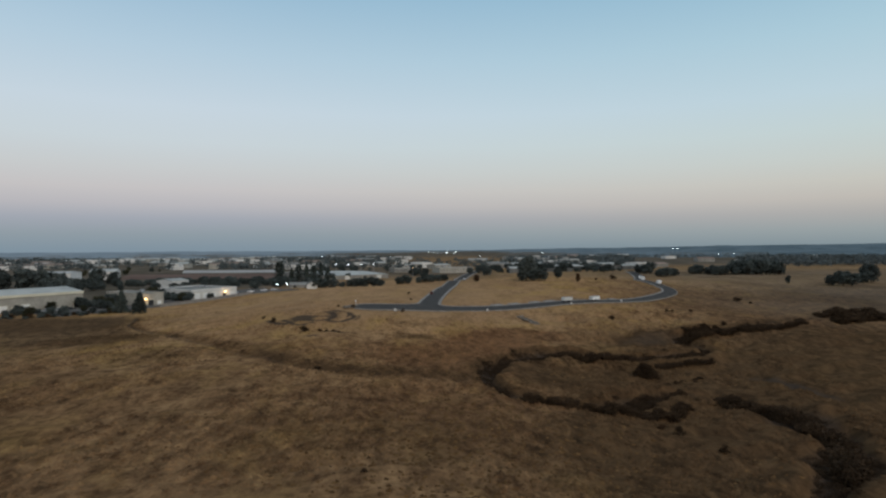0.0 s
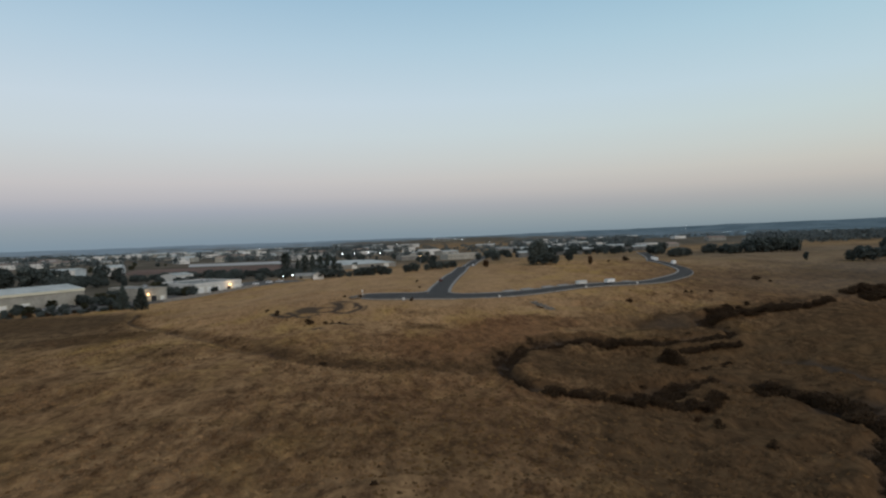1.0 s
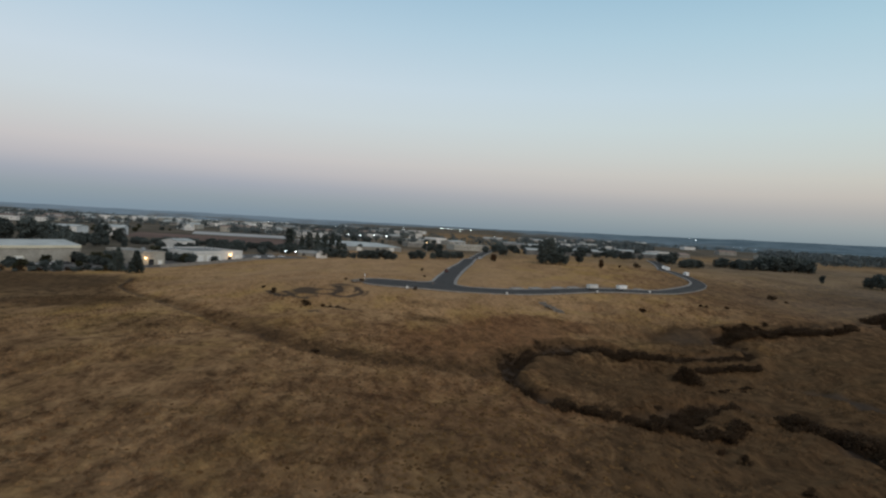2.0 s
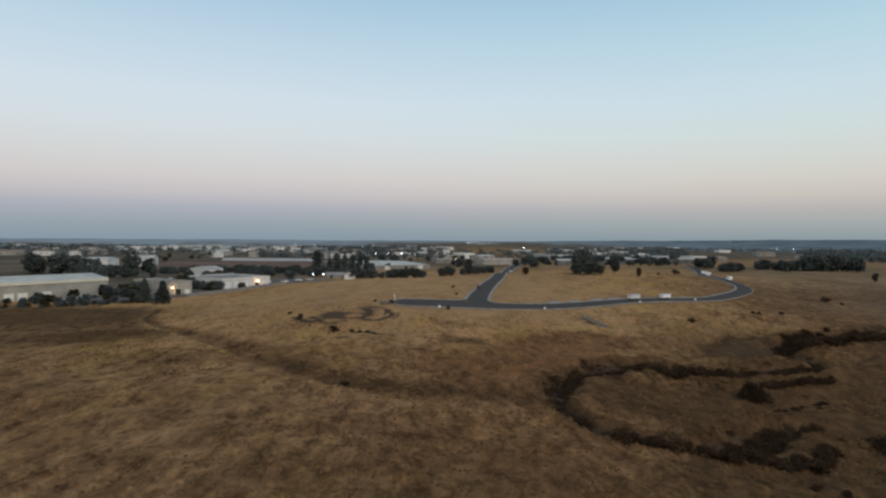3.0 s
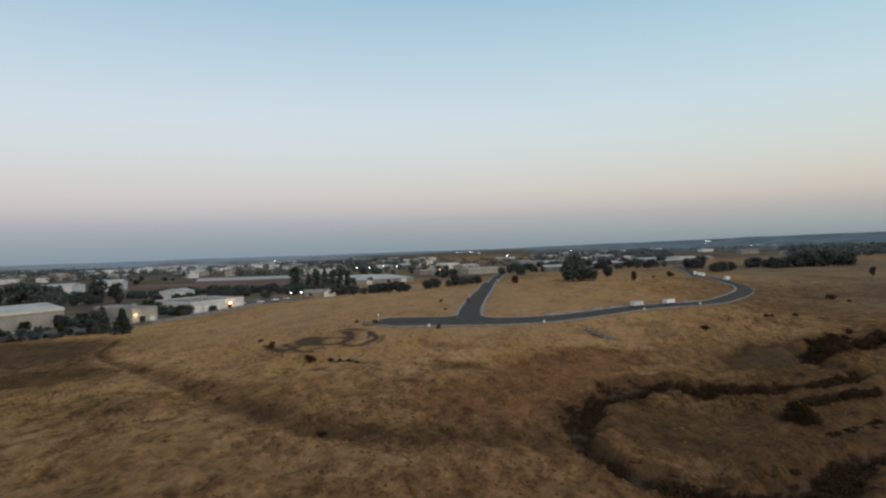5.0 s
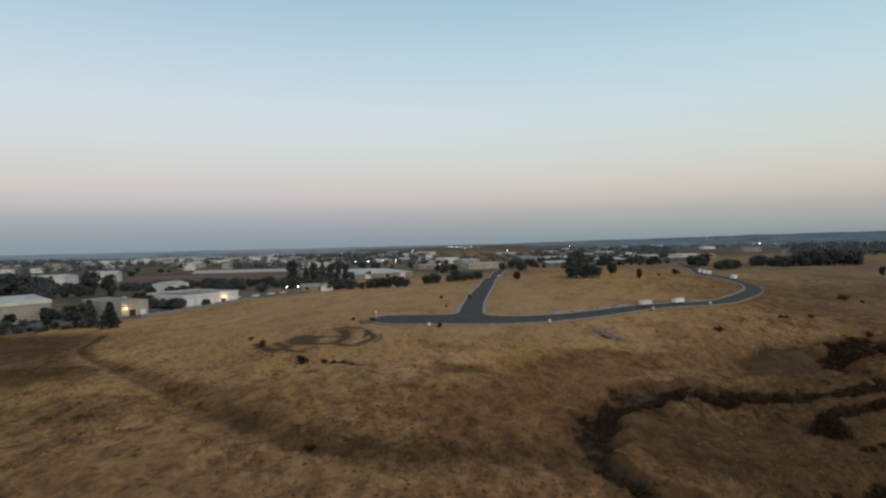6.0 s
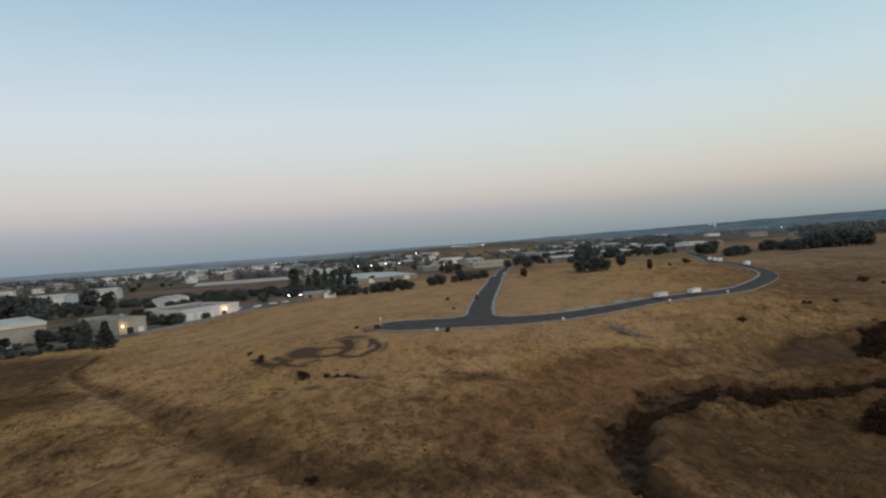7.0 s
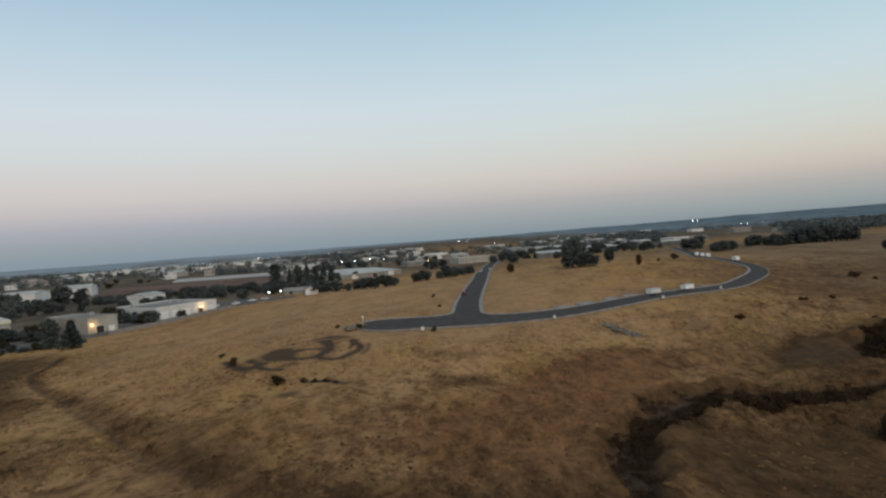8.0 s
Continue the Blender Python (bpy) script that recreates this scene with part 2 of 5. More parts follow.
# far crowns: paler and bluer, with distance haze put into the leaf colour
HAZED_LEAF = leafy("hazed_leaf", (0.074, 0.090, 0.094), (0.118, 0.134, 0.136))
WALL_CREAM = plain("cream_panel", (0.30, 0.285, 0.25), (0.39, 0.37, 0.325), 0.15, 0.8, 1.2, vary=0.08)
WALL_WHITE = plain("white_panel", (0.55, 0.55, 0.53), (0.66, 0.65, 0.63), 0.12, 0.75, 1.2, vary=0.08)
# block walls of the town, their shade put into a darker grey
WALL_SHADED = plain("shaded_block", (0.11, 0.112, 0.11), (0.17, 0.17, 0.165), 0.15, 0.85, 1.5, vary=0.2)
WALL_GREY = plain("grey_block", (0.22, 0.21, 0.19), (0.30, 0.285, 0.26), 0.15, 0.85, 1.5, vary=0.12)
ROOF_PALE = plain("pale_roof", (0.29, 0.30, 0.285), (0.40, 0.405, 0.385), 0.08, 1.0, 0.8, vary=0.12)
ROOF_GREY = plain("grey_roof", (0.16, 0.16, 0.15), (0.25, 0.245, 0.23), 0.08, 1.0, 0.8, vary=0.15)
ROOF_BROWN = plain("brown_roof", (0.20, 0.15, 0.125), (0.27, 0.21, 0.175), 0.1, 1.0, 0.9, vary=0.15)
TRIM = plain("fascia_trim", (0.58, 0.54, 0.42), (0.66, 0.62, 0.49), 0.3, 0.7)
DARK = plain("dark_opening", (0.020, 0.021, 0.024), (0.035, 0.036, 0.040), 0.5, 0.35)
GLASS = plain("window_glass", (0.09, 0.10, 0.11), (0.13, 0.14, 0.15), 0.5, 0.3)
DOOR_WHITE = plain("white_door", (0.66, 0.66, 0.64), (0.76, 0.76, 0.74), 0.6, 0.6)
PAINT = plain("white_paint", (0.74, 0.75, 0.76), (0.82, 0.82, 0.82), 0.6, 0.45, vary=0.05)
PAINT_RED = plain("red_paint", (0.09, 0.018, 0.016), (0.12, 0.025, 0.02), 0.6, 0.4)
PAINT_SILVER = plain("silver_paint", (0.45, 0.46, 0.48), (0.55, 0.56, 0.58), 0.6, 0.35, metal=0.3)
RUBBER = plain("rubber", (0.018, 0.018, 0.018), (0.03, 0.03, 0.03), 3.0, 0.9)
STEEL = plain("galvanised_steel", (0.30, 0.31, 0.32), (0.42, 0.43, 0.44), 2.0, 0.5, metal=0.6)
FIELD_RED = plain("ploughed_field", (0.105, 0.070, 0.056), (0.15, 0.10, 0.08), 0.02, 0.95, 0.2)
COVER = plain("white_row_cover", (0.29, 0.275, 0.26), (0.38, 0.36, 0.34), 0.03, 0.8, 0.3)
LAMP_WARM = glow("sodium_lamp", (1.0, 0.60, 0.26), 9.0)
LAMP_WHITE = glow("flood_lamp", (0.95, 1.0, 0.98), 14.0)
# skyline backdrop glows; haze is put into its colour, thicker to the left
ridge_m, rn, rl, rs = material("hazed_ridge_glow", 1.0)
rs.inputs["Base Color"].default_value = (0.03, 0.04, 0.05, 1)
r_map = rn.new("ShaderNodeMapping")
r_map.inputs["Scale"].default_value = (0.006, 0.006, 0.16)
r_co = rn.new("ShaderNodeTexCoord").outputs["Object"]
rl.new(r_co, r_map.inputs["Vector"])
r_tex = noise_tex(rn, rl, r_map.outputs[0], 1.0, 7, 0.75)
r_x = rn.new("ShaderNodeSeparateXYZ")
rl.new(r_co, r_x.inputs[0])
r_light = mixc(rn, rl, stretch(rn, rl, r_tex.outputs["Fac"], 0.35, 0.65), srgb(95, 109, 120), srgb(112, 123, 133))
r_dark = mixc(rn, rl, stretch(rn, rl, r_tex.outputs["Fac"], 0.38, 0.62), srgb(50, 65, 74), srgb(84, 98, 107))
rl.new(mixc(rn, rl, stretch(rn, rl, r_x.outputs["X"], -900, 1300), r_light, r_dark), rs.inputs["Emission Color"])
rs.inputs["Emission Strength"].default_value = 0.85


# ---- mesh helpers ----
class Geo:
    def __init__(self):
        self.v, self.f = [], []

    def add(self, verts, faces):
        k = len(self.v)
        self.v += [tuple(p) for p in verts]
        self.f += [tuple(i + k for i in q) for q in faces]
        return self

    def box(self, x, y, z, sx, sy, sz, turn=0.0, taper=0.0):
        """A box on its base at z, turned about z, narrowing upwards by taper."""
        c, s = math.cos(turn), math.sin(turn)
        vs = []
        for h, k in ((0, 1), (1, 1 - taper)):
            for a, b in ((-1, -1), (1, -1), (1, 1), (-1, 1)):
                px, py = a * sx / 2 * k, b * sy / 2 * k
                vs.append((x + px * c - py * s, y + px * s + py * c, z + h * sz))
        return self.add(vs, [(3, 2, 1, 0), (4, 5, 6, 7), (0, 1, 5, 4), (1, 2, 6, 5), (2, 3, 7, 6), (3, 0, 4, 7)])

    def tube(self, p, q, r0, r1, n=8):
        p, q = Vector(p), Vector(q)
        d = (q - p).normalized()
        a = d.orthogonal().normalized()
        b = d.cross(a)
        vs = [tuple(c + r * (math.cos(2 * math.pi * i / n) * a + math.sin(2 * math.pi * i / n) * b)) for c, r in ((p, r0), (q, r1)) for i in range(n)]
        fs = [(i, (i + 1) % n, n + (i + 1) % n, n + i) for i in range(n)] + [tuple(range(n))[::-1], tuple(range(n, 2 * n))]
        return self.add(vs, fs)

    def mesh(self, name):
        m = bpy.data.meshes.new(name)
        m.from_pydata(self.v, [], self.f)
        m.update()
        return m


def part(name, geo, mat, parent=None, label=""):
    data = geo.mesh(name) if isinstance(geo, Geo) else geo
    if mat and not data.materials:
        data.materials.append(mat)
    ob = new(name, data)
    ob.parent = parent
    return tagged(ob, label)


def thing(name, m, label, category, group="", kind=""):
    ob = new(name)
    ob.empty_display_size = 0.5
    ob.matrix_basis = m
    return tagged(ob, label, category, group, kind)


# ---- lie of the land ----
HILLS = [(-40, 260, 60, 60, 6.6), (-5, 370, 90, 80, 4.7), (110, 470, 90, 90, 7.5), (190, 390, 80, 80, -5.5), (-190, 340, 90, 90, -1.9), (10, 140, 60, 60, -0.6), (-50, 150, 60, 60, 2.6),
         (65, 320, 50, 50, 2.3), (-66, 406, 42, 38, 3.2), (14, 505, 60, 55, 2.3), (70, 165, 60, 60, -3.7), (120, 230, 70, 60, -2.7), (60, 90, 70, 50, -3.1), (220, 300, 80, 70, -3.6), (95, 190, 55, 60, -4.0), (62, 115, 40, 40, -2.0), (58, 186, 30, 28, -1.5)]


def land(x, y):
    """Height of the open ground."""
    z = -0.8
    for a, b, c, d, k in HILLS:
        z = z + k * np.exp(-((x - a) / c) ** 2 - ((y - b) / d) ** 2)
    return z


def ground(x, y):
    return float(land(np.float64(x), np.float64(y)))


def smooth_line(pts, step):
    """A Catmull-Rom curve through pts, in even steps."""
    p = np.array(pts, float)
    p = np.vstack([2 * p[0] - p[1], p, 2 * p[-1] - p[-2]])
    out = []
    for i in range(1, len(p) - 2):
        for t in np.arange(0, 1, 0.05):
            a, b, c, d = p[i - 1:i + 3]
            out.append(0.5 * (2 * b + (c - a) * t + (2 * a - 5 * b + 4 * c - d) * t * t + (3 * b - a - 3 * c + d) * t ** 3))
    out = np.array(out + [p[-2]])
    s = np.r_[0, np.cumsum(np.hypot(*np.diff(out, axis=0).T))]
    u = np.arange(0, s[-1] + step / 2, step)
    return np.stack([np.interp(u, s, out[:, 0]), np.interp(u, s, out[:, 1])], 1)


def normals(line):
    t = np.gradient(line, axis=0)
    t /= np.hypot(*t.T)[:, None]
    return np.stack([-t[:, 1], t[:, 0]], 1)


def distance(x, y, line):
    """Least distance from points to a line of close points, and which point is next."""
    if x.size < 9:
        d = (x[..., None] - line[:, 0]) ** 2 + (y[..., None] - line[:, 1]) ** 2
        return np.sqrt(d.min(-1)), d.argmin(-1)
    best, idx = np.full(x.shape, 1e9), np.zeros(x.shape, int)
    for i, (a, b) in enumerate(line):
        d = (x - a) ** 2 + (y - b) ** 2
        m = d < best
        best[m], idx[m] = d[m], i
    return np.sqrt(best), idx


CREEK = smooth_line([(330, 380), (280, 345), (233, 320), (205, 306), (181.2, 290.2), (165.3, 289.5), (148.8, 281.3), (128.3, 261.8), (113.5, 252.2), (104.8, 249.2), (97.7, 244.4), (95.7, 237),
                     (98.5, 228.7), (99, 221), (90.4, 216.5), (78.3, 211.8), (68.1, 208), (60, 206), (52.4, 206.9), (45.1, 207.3), (35.3, 201.2), (25.8, 191.8), (19, 182.1), (14.4, 170.7),
                     (12.4, 160.5), (12.9, 152.4), (16, 147.1), (20.8, 141.9), (27.2, 139.5), (35.9, 141.2), (44.9, 146), (53.9, 154.4), (62, 162), (70.1, 161.8), (76.7, 154.2), (80.6, 145),
                     (81.9, 136.4), (82.5, 125.9), (79.4, 114.1), (70, 101.4), (60.8, 90.9), (54, 72), (60, 52), (74, 32)], 1.5)
SWALE = smooth_line([(-150, 294), (-146, 285), (-135, 258), (-129, 248.5), (-112, 229), (-99, 215.5), (-78, 192.5), (-61.5, 175), (-50, 165), (-40.4, 157.5), (-32.6, 153.1), (-21.3, 149.7), (-12.1, 149.5), (0.1, 152), (9.3, 154.3)], 1.5)
STEM = smooth_line([(-6.6, 262), (-6.2, 290), (-5.4, 315), (-3.5, 342), (0.8, 392), (7.4, 478), (12, 540), (18, 610), (26, 690), (42, 800), (60, 900)], 3.0)
MAIN = smooth_line([(-37.3, 259.6), (-30, 260.3), (-18, 263.5), (0, 270.5), (26, 286.3), (64.5, 311.5), (91, 330.5), (113.6, 355.6), (129, 377.4), (150.8, 408.4), (160, 425.4),
                    (164, 442), (164.3, 467), (168, 505), (182, 560), (204, 630), (226, 716), (245, 800)], 3.0)
HALF = 4.4
STEM_HALF = 4.2


# ---- ground ----
def axis(fine_lo, fine_hi, fine, mid_lo, mid_hi, mid, lo, hi):
    a = list(np.arange(fine_lo, fine_hi, fine)) + list(np.arange(fine_hi, mid_hi, mid))
    left, p, s = [], fine_lo, mid
    while p > mid_lo:
        p -= s
        left.append(p)
    s = mid
    while p > lo:
        s *= 1.18
        p -= s
        left.append(p)
    p, s = a[-1], mid
    while p < hi:
        s *= 1.18
        p += s
        a.append(p)
    return np.array(left[::-1] + a)


def blob(x, y, cx, cy, rx, ry, turn=0.0):
    c, s = math.cos(radians(turn)), math.sin(radians(turn))
    u, v = (x - cx) * c + (y - cy) * s, -(x - cx) * s + (y - cy) * c
    return np.exp(-((u / rx) ** 2 + (v / ry) ** 2) ** 1.5)


def wave(x, y, seed):
    """Smooth uneven relief out of a few crossed waves."""
    rng = np.random.default_rng(seed)
    z = np.zeros_like(x)
    for _ in range(14):
        a, k = rng.uniform(0, 6.28), rng.uniform(0.12, 0.9)
        z += np.sin((x * math.cos(a) + y * math.sin(a)) * k + rng.uniform(0, 6.28)) * 0.12 / k ** 0.7
    return z * 0.35


# tyre tracks of cars turned on the grass: strength, half width, line
TRACKS = [(1.5, 1.5, [(-52, 226.6), (-49.5, 224.8), (-46.6, 224), (-44, 226.2), (-42.4, 229.3), (-41.9, 233.1), (-43.8, 237.9)]),
          (1.5, 1.5, [(-53.5, 240.6), (-45.9, 242.7), (-40.6, 246)]), (1.0, 0.9, [(-49.2, 231.8), (-43.9, 232.1)]),
          (1.3, 1.1, [(-42.4, 224.6), (-38.5, 223.3), (-34.9, 228.1), (-34.2, 231.9), (-36.9, 239.3)]), (1.2, 0.6, [(-36.7, 231), (-36.4, 234.1), (-37.3, 238.2)]),
          (0.8, 0.7, [(-33, 226.4), (-32, 230.7), (-32.5, 235.8)]), (1.5, 1.5, [(-67.2, 230.5), (-63, 224.5), (-58.1, 218.7)]),
          (1.3, 1.2, [(-60.4, 227.7), (-55.1, 222.5)]), (1.4, 1.3, [(-57.4, 221.6), (-53.4, 217.7), (-49.7, 216.1)]), (1.1, 1.1, [(-50.4, 219.7), (-47.6, 220.4)]), (1.2, 1.1, [(-45.5, 238.6), (-38.8, 242.6)])]


def tones(X, Y, d_creek, d_swale, near):
    """Where rust-coloured weed, dark scrubby growth and bare soil lie, and where the town's ground begins. The broad
    terms also put lens falloff into the growth. d_swale is signed, positive uphill.
    """
    rust = 1.15 * blob(X, Y, 24.5, 220, 26, 15, 45) + 0.95 * blob(X, Y, 11.2, 196.3, 24, 15, 55) + 0.9 * blob(X, Y, 3.1, 172.2, 20, 17) + 0.8 * blob(X, Y, 39.1, 228.5, 17, 10)
    rust += 0.3 * blob(X, Y, -25.3, 180.4, 26, 14) + 0.15 * blob(X, Y, -60, 200, 24, 14) + 0.35 * blob(X, Y, -0, 121.8, 40, 20) + 0.45 * np.exp(-(d_creek / 8) ** 2)
    rust += 0.55 * np.exp(-((d_swale - 2.6) / 3.0) ** 2) + 0.5 * blob(X, Y, -31, 152.6, 7, 2.6, -15)
    sw = np.interp(X, [-115, -50], [1.4, 5.0])
    scrub_and_falloff = 0.6 * blob(X, Y, -168, 272, 50, 34) + 0.7 * blob(X, Y, -31, 152.6, 6.5, 2.4, -15) + 0.55 * blob(X, Y, -118, 208, 26, 13, 15) + 0.5 * blob(X, Y, -80, 172, 16, 12) + 0.85 * blob(X, Y, 31.3, 170.5, 13, 15) + 1.3 * blob(X, Y, 82, 239, 15, 8, 38)
    scrub_and_falloff += 0.9 * blob(X, Y, 72.7, 183.2, 11, 3.5, 15) + 0.95 * blob(X, Y, -9.5, 205.9, 8, 4.5, 10) + 0.6 * blob(X, Y, -11, 223.9, 10, 5) + 0.6 * blob(X, Y, 93, 200.5, 5, 10)
    scrub_and_falloff += 0.4 * blob(X, Y, 48, 119, 26, 14, 15) + 0.7 * blob(X, Y, 45.8, 124.1, 9, 5, 15) + 0.7 * blob(X, Y, 72.4, 161.9, 14, 5, 10) + 0.28 * blob(X, Y, -8.1, 106.1, 30, 16) + 1.8 * np.clip(2.0 - d_creek / 3.2, 0, 1)
    scrub_and_falloff += 0.6 * np.exp(-((d_swale - 0.9 * sw) / sw) ** 2) + 0.65 * np.clip(-d_swale / 6, 0, 1) * np.clip((-88 - X) / 25, 0, 1) * np.clip((310 - Y) / 20, 0, 1) * np.clip((Y - 175) / 40, 0, 1) + 0.45 * blob(X, Y, 40, 173.9, 26, 18) + 1.2 * blob(X, Y, 100.6, 171, 20, 3.4, -80) + 0.4 * blob(X, Y, 46.8, 177.3, 5, 4) + 0.25 * np.exp(-((d_swale - 2) / 3) ** 2) * np.clip((X + 62) / 25, 0, 1)
    town = np.clip((Y - 560 - 0.12 * np.abs(X)) / 160, 0, 1) * np.clip((120 - X) / 100, 0.25, 1) + np.clip((-95 - X) / 60, 0, 1) * np.clip((Y - 430) / 80, 0, 1) + np.clip((-178 - X) / 20, 0, 1) * np.clip((Y - 325) / 20, 0, 1)
    town = 0.85 * np.clip(town + np.clip((Y - 900) / 300, 0, 1), 0, 1) * (1 - 0.6 * blob(X, Y, 30, 1500, 190, 700))
    bare = 1.3 * np.clip(1.5 - d_creek / 2.6, 0, 1) + 1.15 * np.exp(-(d_swale / 0.8) ** 2) * np.interp(X, [-130, -118, -60, -30], [1.1, 0.85, 0.6, 0.25])
    at = (np.abs(X + 50) < 24) & (np.abs(Y - 230) < 24)
    for power, half, line in TRACKS:
        bare[at] += power * np.exp(-(distance(X[at], Y[at], smooth_line(line, 0.5))[0] / half) ** 2)
    bare += 0.65 * blob(X, Y, 82, 239, 14, 7.5, 38) + 1.0 * blob(X, Y, 100.6, 171, 20, 2.4, -80) + 1.7 * blob(X, Y, -54, 230.6, 4.4, 6.4, 25) + 0.9 * blob(X, Y, -43.2, 198.4, 2.6, 2.2) + 1.5 * blob(X, Y, -37.3, 206, 5, 1.3, -18)
    # real growth, also thickened near and right to put lens falloff into the colour
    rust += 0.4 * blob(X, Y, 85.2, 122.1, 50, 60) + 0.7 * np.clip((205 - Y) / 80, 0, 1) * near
    scrub_and_falloff += 0.35 * blob(X, Y, 89.6, 129.6, 48, 50) + 0.47 * np.clip((215 - Y) / 80, 0, 1) * np.interp(X, [-70, -30, 10, 30], [1.15, 1.15, 0.75, 0.75]) * near + 0.62 * np.clip((X - 15) / 60, 0, 1) * np.clip((330 - Y) / 130, 0, 1) * near + 0.3 * np.clip((-70 - X) / 60, 0, 1) * np.clip((300 - Y) / 60, 0, 1) * near
    scrub_and_falloff += 0.6 * np.clip((X - 25) / 40, 0, 1) * np.clip((275 - Y) / 60, 0, 1) * near + 0.45 * blob(X, Y, 46, 170, 30, 24) + 0.5 * blob(X, Y, 85, 125, 52, 50) + 0.8 * blob(X, Y, 58, 95, 42, 36)
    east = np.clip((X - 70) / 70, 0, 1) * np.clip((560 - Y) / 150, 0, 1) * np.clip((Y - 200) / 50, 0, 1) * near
    rust, scrub_and_falloff = rust + 1.0 * east + 0.4 * blob(X, Y, 5, 182, 62, 36), scrub_and_falloff + 0.5 * east
    field = 0.6 * np.clip((Y - 222) / 40, 0, 1) * np.clip((70 - X) / 60, 0.25, 1) * np.clip((X + 140) / 40, 0, 1) * np.clip((640 - Y) / 60, 0, 1)
    town = town + 0.08 * np.clip((-112 - X) / 30, 0, 1) * np.clip((312 - Y) / 20, 0, 1) * np.clip(-d_swale / 5, 0, 1) * near
    return rust - field, scrub_and_falloff, bare, town + 0.4 * blob(X, Y, 74, 328, 28, 5, 36) + 0.5 * np.clip((X - 100) / 170, 0, 1) * np.clip((Y - 230) / 110, 0, 1) * np.clip((900 - Y) / 200, 0, 1)


def beside_swale(x, y):
    """Signed distance from the swale's line, positive on its uphill side."""
    d, i = distance(x, y, SWALE)
    n = normals(SWALE)[i]
    side = (x - SWALE[i, 0]) * n[..., 0] + (y - SWALE[i, 1]) * n[..., 1]
    return d * np.where(side < 0, -1, 1)


# the gully is narrow round the western limb of the meander and wide along its arms
CREEK_W = np.interp(CREEK[:, 0], [12, 22, 40], [0.8, 0.9, 1.0]) * (1 + 0.7 * np.clip((168 - CREEK[:, 1]) / 20, 0, 1) * (CREEK[:, 0] > 66)) * (1 + 0.22 * np.sin(np.arange(len(CREEK)) * 0.31) + 0.14 * np.sin(np.arange(len(CREEK)) * 0.83 + 1))
ROADS = np.vstack([smooth_line(STEM, 1.0), smooth_line(MAIN, 1.0), smooth_line([(-36, 265), (-24, 267), (-14, 270), (-4, 273), (-14, 259), (-24, 254.5), (-36, 254)], 1.0)])


def lie(x, y):
    """Height of the ground with its hummocks, gully and swale; the distance from the creek in widths of the gully, the signed one from the swale, and that from the roads."""
    d_creek, where = distance(x, y, CREEK)
    u = d_creek / CREEK_W[where]
    d_swale = beside_swale(x, y)
    d_road = distance(x, y, ROADS)[0]
    rough = np.clip((d_road - 8) / 6, 0, 1) * np.clip(1 - np.clip((-135 - x) / 15, 0, 1) * np.clip((y - 300) / 20, 0, 1), 0, 1)
    rough *= 1 + 1.7 * np.clip((x - 15) / 40, 0, 1) * np.clip((340 - y) / 60, 0, 1)
    z = land(x, y) + wave(x, y, 5) * rough
    bed = np.clip(1 - (u - 1.5) / 3.6, 0, 1)
    z -= 2.2 * bed * bed * (3 - 2 * bed)
    z += 0.6 * np.exp(-((u - 6.6) / 1.9) ** 2)
    z -= np.interp(x, [-60, -20], [0.9, 0.55]) * np.exp(-(d_swale / 4.0) ** 2)
    z -= 0.45 * np.clip(2.3 - d_road / 5.0, 0, 1) + 0.9 * blob(x, y, 100.6, 171, 22, 3.2, -80)
    return z, u, d_swale, d_road


def surface(x, y):
    """Height of the ground at one point of the open field."""
    return float(lie(np.array([x], float), np.array([y], float))[0][0])


def build_ground():
    xs = axis(-150, 112, 0.9, -240, 240, 2.2, -4600, 4600)
    ys = axis(70, 290, 0.9, -20, 560, 2.2, -900, 4950)
    xs, ys = np.union1d(xs, np.arange(-69, -30, 0.3)), np.union1d(ys, np.arange(214, 248, 0.3))
    X, Y = np.meshgrid(xs, ys)
    Z = land(X, Y)
    near = (np.abs(X) < 380) & (Y < 780) & (Y > -60)
    d_creek, d_swale = (np.full(X.shape, 99.0) for _ in range(2))
    Z[near], d_creek[near], d_swale[near], _ = lie(X[near], Y[near])
    rust, scrub_and_falloff, bare, town = tones(X, Y, d_creek, d_swale, near)
    m = bpy.data.meshes.new("ground")
    ny, nx = X.shape
    i = np.arange(nx * ny).reshape(ny, nx)
    quads = np.stack([i[:-1, :-1], i[:-1, 1:], i[1:, 1:], i[1:, :-1]], -1).reshape(-1, 4)
    m.from_pydata(np.stack([X, Y, Z], -1).reshape(-1, 3).tolist(), [], quads.tolist())
    m.polygons.foreach_set("use_smooth", np.ones(len(quads), bool))
    at = m.color_attributes.new("tone", 'FLOAT_COLOR', 'POINT')
    at.data.foreach_set("color", np.stack([rust, scrub_and_falloff, bare, town], -1).astype(np.float32).ravel())
    m.materials.append(grass)
    m.update()
    return tagged(new("ground", m), "rolling dry golden grassland with rust-brown weed patches and a creek bed", "ground", kind="structure")


build_ground()


